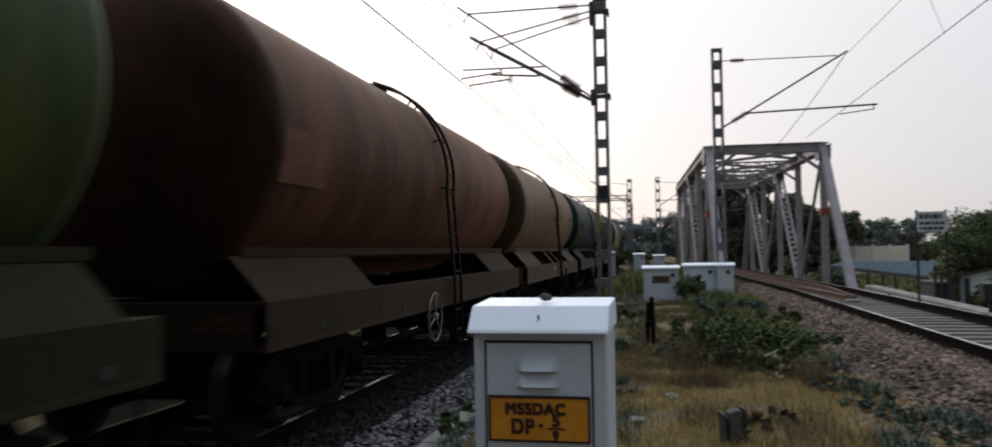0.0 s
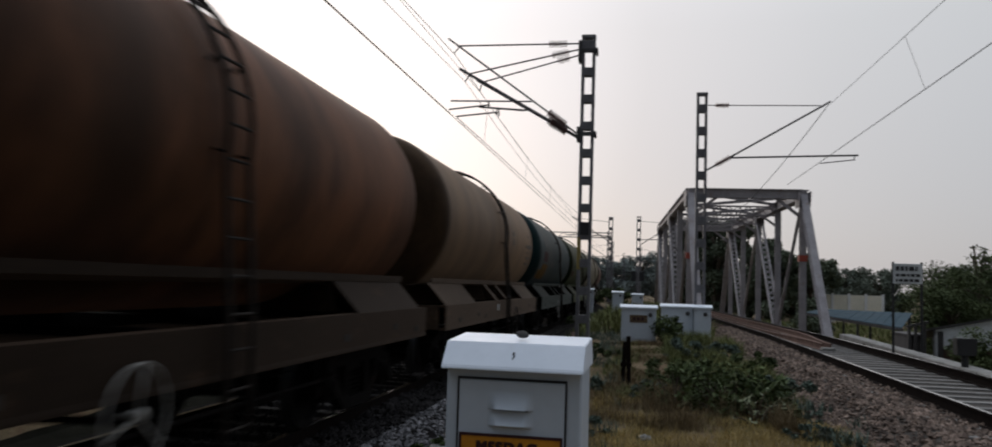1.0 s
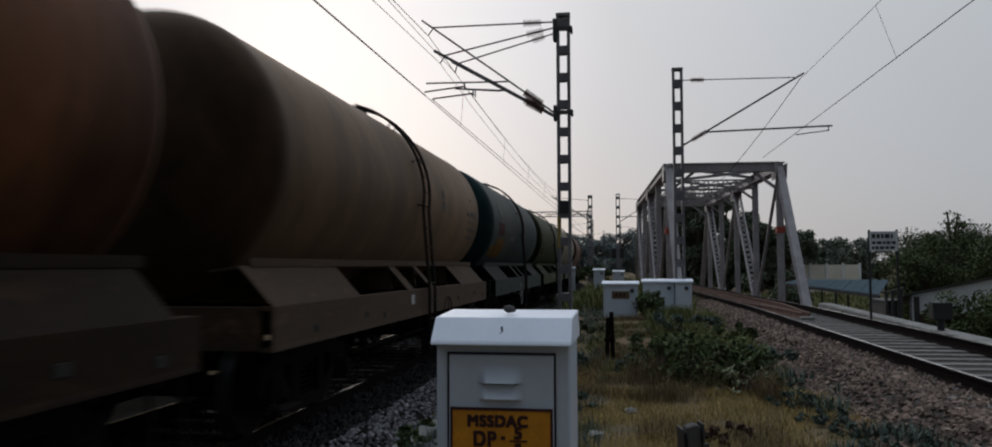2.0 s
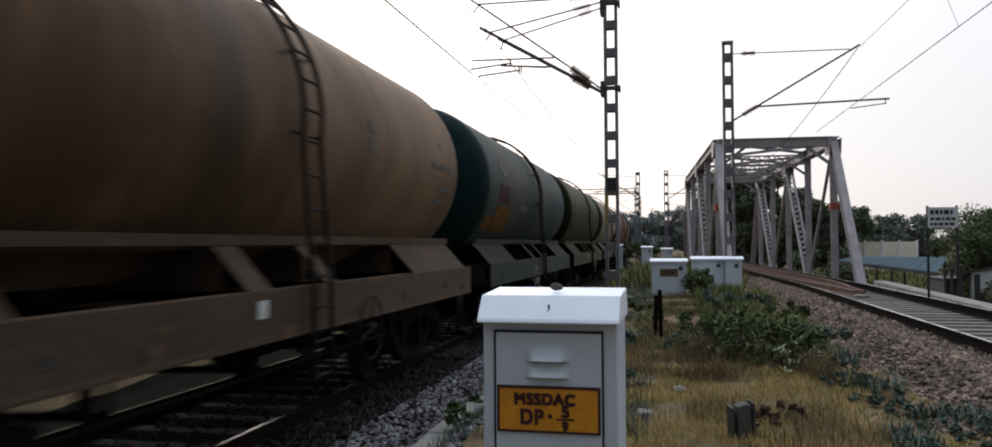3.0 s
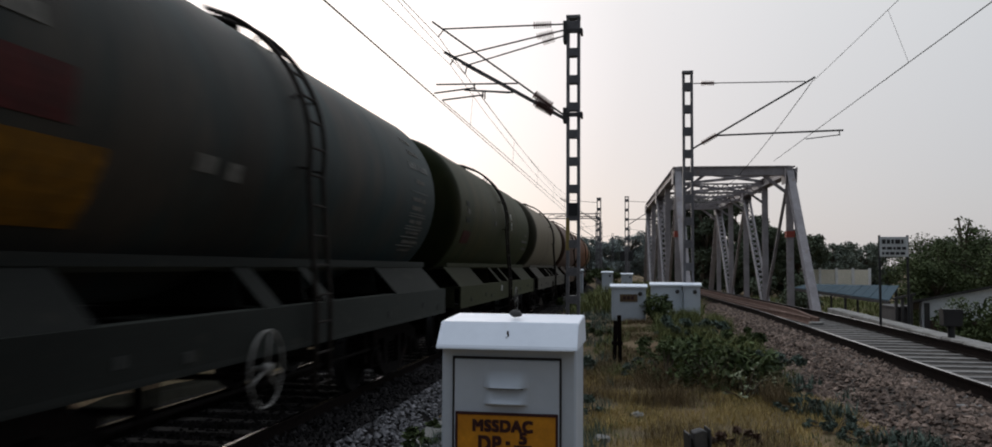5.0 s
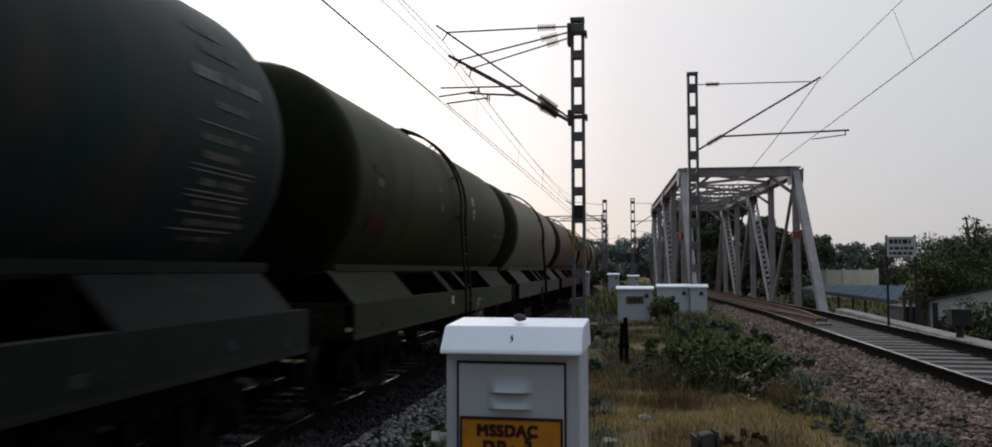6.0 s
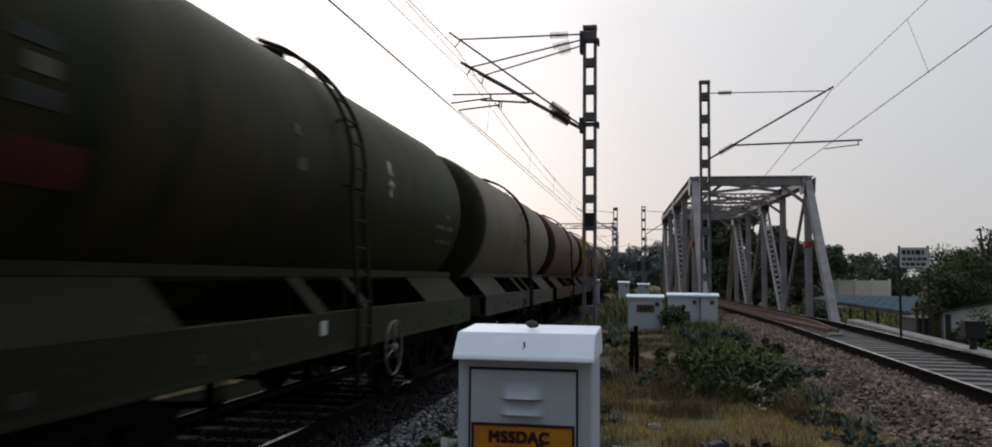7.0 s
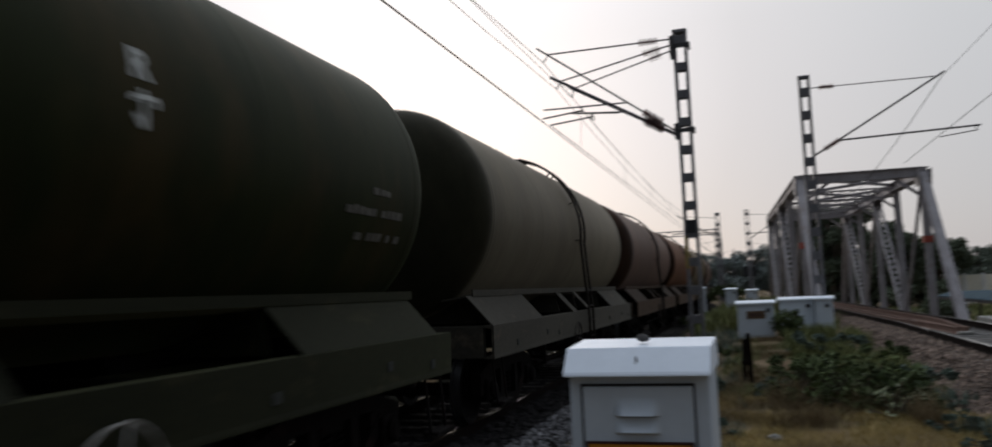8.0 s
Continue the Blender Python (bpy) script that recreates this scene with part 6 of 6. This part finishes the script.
def name_board():
    t = empty("notice_board", pose(6.74, 22.56, 0.1), "white notice board on two black posts, lettering unreadable", "sign")
    for dx in (-0.34, 0.34):
        bm = bmesh.new()
        tube(bm, [(dx, 0, -0.5), (dx, 0, 2.48)], 0.032, 8)
        part("post", bm, M_BLACKLINE, t)
    bm = bmesh.new()
    box(bm, (-0.345, -0.05, 1.93), (0.345, -0.034, 2.44), 0.004)
    bd = part("board", bm, M_BOARD, t, "white painted board")
    rng = random.Random(9)
    for z, h in ((2.26, 0.11), (2.11, 0.07), (1.98, 0.07)):
        x = -0.29
        while x < 0.25:
            w = rng.uniform(0.05, 0.13)
            bm = bmesh.new()
            box(bm, (x, -0.056, z), (min(0.3, x + w), -0.051, z + h))
            part("mark", bm, M_BLACKLINE, bd)
            x += w + 0.03


name_board()


def ground_signal():
    t = empty("ground_signal", pose(6.54, 18.25, 0.30), "black box-shaped ground signal on a short post", "signal")
    bm = bmesh.new()
    tube(bm, [(0, 0, 0.0), (0, 0, 0.27)], 0.07, 10)
    part("post", bm, M_BLACKLINE, t)
    bm = bmesh.new()
    extrude_poly(bm, [(-0.175, 0.25), (0.175, 0.25), (0.195, 0.60), (-0.195, 0.60)], -0.14, 0.14, "y")
    bmesh.ops.bevel(bm, geom=bm.edges[:], offset=0.015, segments=2, affect="EDGES")
    part("housing", bm, M_BLACKLINE, t)
    bm = bmesh.new()
    box(bm, (-0.15, -0.12, 0.30), (0.15, 0.12, 0.32))
    part("base", bm, M_CONCRETE, t)


ground_signal()


def slab(bm, pts, t):
    """A sheet through four corners, t thick."""
    a = [bm.verts.new(p) for p in pts]
    b = [bm.verts.new((p[0], p[1], p[2] - t)) for p in pts]
    bm.faces.new(a)
    bm.faces.new(b[::-1])
    for i in range(4):
        bm.faces.new((a[i], b[i], b[(i + 1) % 4], a[(i + 1) % 4]))
    bmesh.ops.recalc_face_normals(bm, faces=bm.faces[:])


def blue_shed():
    t = empty("open_shed", pose(0, 0, 0), "low open shed with a faded blue sheet roof on dark posts", "shed")
    A, B, C, D = Vector((7.2, 38.0, 0.88)), Vector((8.77, 29.9, 0.65)), Vector((10.5, 34.5, 1.07)), Vector((8.97, 43.7, 0.95))
    for k in range(12):
        f0, f1 = k / 12, (k + 1) / 12 - 0.004
        bm = bmesh.new()
        slab(bm, [A.lerp(B, f0), A.lerp(B, f1), D.lerp(C, f1) , D.lerp(C, f0)], 0.03)
        part("roof_sheet", bm, M_BLUE, t, m=pose(0, 0, 0.004 * (k % 2)))
    bm = bmesh.new()
    bar(bm, A - Vector((0, 0, .08)), B - Vector((0, 0, .08)), 0.08, 0.10)
    part("eave_beam", bm, M_TIN, t)
    for f in (0.0, 0.3, 0.6, 0.97):
        for P, Q in ((A, B), (D, C)):
            p = P.lerp(Q, f)
            bm = bmesh.new()
            tube(bm, [(p.x, p.y, -0.9), (p.x, p.y, p.z - 0.04)], 0.05, 6)
            part("post", bm, M_TIN, t)


blue_shed()


def white_hut():
    t = empty("hut", pose(0, 0, 0), "whitewashed hut with a dark sloping tin roof", "hut")
    bm = bmesh.new()
    extrude_poly(bm, [(7.88, -0.9), (11.4, -0.9), (11.4, 1.58), (7.88, 0.84)], 24.0, 24.25, "y")
    part("wall", bm, M_LIMEWASH, t)
    bm = bmesh.new()
    slab(bm, [(7.62, 23.85, 0.87), (11.6, 23.85, 1.71), (11.6, 25.8, 1.30), (7.62, 25.8, 0.46)], 0.05)
    part("roof", bm, M_TIN, t, "dark tin roof")
    bm = bmesh.new()
    box(bm, (7.92, 23.95, -0.9), (8.05, 23.997, 0.80))
    part("door_post", bm, M_TIN, t)
    bm = bmesh.new()
    box(bm, (8.05, 23.96, -0.9), (11.4, 23.997, 0.34))
    part("plinth", bm, M_RUSTWOOD, t, "brown stained plinth")
    t2 = empty("tin_shack", pose(0, 0, 0), "dark tin lean-to shack with timber posts", "shack")
    bm = bmesh.new()
    box(bm, (7.20, 24.05, -0.9), (7.60, 25.3, 0.66), 0.02)
    part("wall", bm, M_TIN, t2)
    bm = bmesh.new()
    slab(bm, [(7.16, 23.9, 0.69), (7.61, 23.9, 0.72), (7.61, 25.4, 0.72), (7.16, 25.4, 0.69)], 0.03)
    part("roof", bm, M_TIN, t2)
    for x, top in ((7.18, 0.92), (7.34, 0.97), (7.56, 1.03)):
        bm = bmesh.new()
        box(bm, (x - 0.035, 23.86, -0.9), (x + 0.035, 23.93, top))
        part("post", bm, M_TIN, t2)
    bm = bmesh.new()
    bar(bm, (7.08, 23.85, 0.90), (7.66, 23.85, 1.04), 0.05, 0.06)
    part("rail", bm, M_TIN, t2)


white_hut()


def cream_wall():
    t = empty("boundary_wall", pose(17.2, 86, -0.7), "cream boundary wall with pillars far beyond the line", "wall")
    bm = bmesh.new()
    box(bm, (0, 0, -0.3), (6.3, 0.25, 2.35))
    part("panel", bm, M_CREAM, t)
    for k in range(5):
        bm = bmesh.new()
        box(bm, (k * 1.55 - 0.12, -0.12, -0.3), (k * 1.55 + 0.12, -0.002, 2.5))
        part("pillar", bm, M_LIMEWASH, t)


cream_wall()
rng_b = random.Random(3)
for k in range(10):     # cut branches heaped by the shed
    bm = bmesh.new()
    a = rng_b.uniform(0, 6.28)
    tube(bm, [(0, 0, 0), (0.5 * math.cos(a), 0.4 * math.sin(a), 0.3), (1.0 * math.cos(a), 0.8 * math.sin(a), rng_b.uniform(0.3, 0.7))], 0.03, 5)
    tagged(part("branch", bm, M_BARK, m=pose(7.4 + rng_b.uniform(-.3, .3), 25.2 + rng_b.uniform(-.5, .5), -0.35)), "cut dry branch heaped beside the kerb", "branch", "cut branches")


# ---- ballast stones ----
def stones(name, x0, x1, y0, y1, count, mat, seed, z_of, label, lo=0.018, hi=0.036):
    rng = np.random.default_rng(seed)
    base = np.array([(1, 0, 0), (0, 1, 0), (-1, 0, 0), (0, -1, 0), (0, 0, 1), (0, 0, -1)], float)
    tri = np.array([(0, 1, 4), (1, 2, 4), (2, 3, 4), (3, 0, 4), (1, 0, 5), (2, 1, 5), (3, 2, 5), (0, 3, 5)])
    xs = rng.uniform(x0, x1, count)
    ys = y0 + (y1 - y0) * rng.random(count) ** 1.3
    r = rng.uniform(lo, hi, count) * (1 + 0.25 * (rng.random(count) > 0.93)) * (1 + 0.012 * ys)
    zs = np.array([z_of(x, y) for x, y in zip(xs, ys)]) + r * rng.uniform(-0.1, 0.7, count)
    a = rng.uniform(0, 6.28, count)
    v = base[None] * rng.uniform(0.6, 1.35, (count, 6, 1)) + rng.normal(0, 0.22, (count, 6, 3))
    v[:, :, 2] *= 0.75
    c, s = np.cos(a)[:, None], np.sin(a)[:, None]
    x, y = v[:, :, 0] * c - v[:, :, 1] * s, v[:, :, 0] * s + v[:, :, 1] * c
    v = np.stack([x, y, v[:, :, 2]], 2) * r[:, None, None] + np.stack([xs, ys, zs], 1)[:, None, :]
    f = tri[None] + (np.arange(count) * 6)[:, None, None]
    me = bpy.data.meshes.new(name)
    me.from_pydata(v.reshape(-1, 3).tolist(), [], f.reshape(-1, 3).tolist())
    me.materials.append(mat)
    tagged(new(name, me), label, "ballast", kind="stuff")


def left_bed(x, y):
    d = abs(x - LEFT_X)
    return max(ground_z(x, y), -0.20 if d < 1.65 else -0.20 - (d - 1.65) / 1.5)


def right_bed(x, y):
    d = abs(x - right_x(y))
    return max(ground_z(x, y), RIGHT_Z - 0.19 if d < 1.6 else RIGHT_Z - 0.19 - (d - 1.6) / 1.5)


stones("ballast_stones", -3.25, -1.75, 4.0, 30.0, 14500, M_STONE_GREY, 201, left_bed, "loose grey crushed-stone ballast", 0.02, 0.042)
# Shade beside and under the train, painted as near-black stones.
stones("ballast_stones", -3.72, -3.05, 4.0, 30.0, 6500, M_STONE_SHADE, 205, lambda x, y: left_bed(x, y) + 0.05, "ballast shoulder beside the rail with the train's shade in its colour", 0.022, 0.045)
stones("ballast_stones", -5.5, -3.8, 5.0, 26.0, 7000, M_STONE_SHADE, 202, left_bed, "grey ballast between the rails with the train's shade in its colour", 0.02, 0.04)
stones("ballast_stones", 2.35, 3.95, 6.0, 34.0, 21000, M_STONE_PINK, 203, right_bed, "loose pinkish crushed-stone ballast", 0.018, 0.038)
stones("ballast_stones", 3.9, 6.0, 6.0, 31.0, 12000, M_STONE_PINK, 204, lambda x, y: right_bed(x, y) - 0.075, "pinkish ballast packed between the sleepers", 0.018, 0.034)

stones("ballast_stones", -3.25, -1.75, -4.0, 4.0, 4500, M_STONE_GREY, 206, left_bed, "loose grey crushed-stone ballast", 0.02, 0.042)
stones("ballast_stones", -5.5, -3.2, -4.0, 5.0, 5000, M_STONE_SHADE, 207, left_bed, "grey ballast between the rails with the train's shade in its colour", 0.02, 0.042)
stones("ballast_stones", 2.35, 6.0, -4.0, 6.0, 12000, M_STONE_PINK, 208, lambda x, y: right_bed(x, y) - 0.02, "loose pinkish crushed-stone ballast", 0.018, 0.038)
grass("verge_grass", -1.6, 2.4, -4.0, 4.6, 22000, 0.02, 0.10, 0.0026, M_GRASS_DRY, 52, "short dry grass on the verge beside the track", 0.42)


# ---- motion of the train ----
def motions():
    for w, index, sets in WAGONS:
        y0 = wagon_y(index)
        walk(w, [(k * 0.5, on_line(y0 - run_of(k * 0.5))) for k in range(17)])
        for ax, dy in sets:
            walk(ax, [(k * 0.1, pose(0, dy, 0.46, math.degrees(run_of(k * 0.1) / 0.46), 0, 0)) for k in range(81)])


motions()
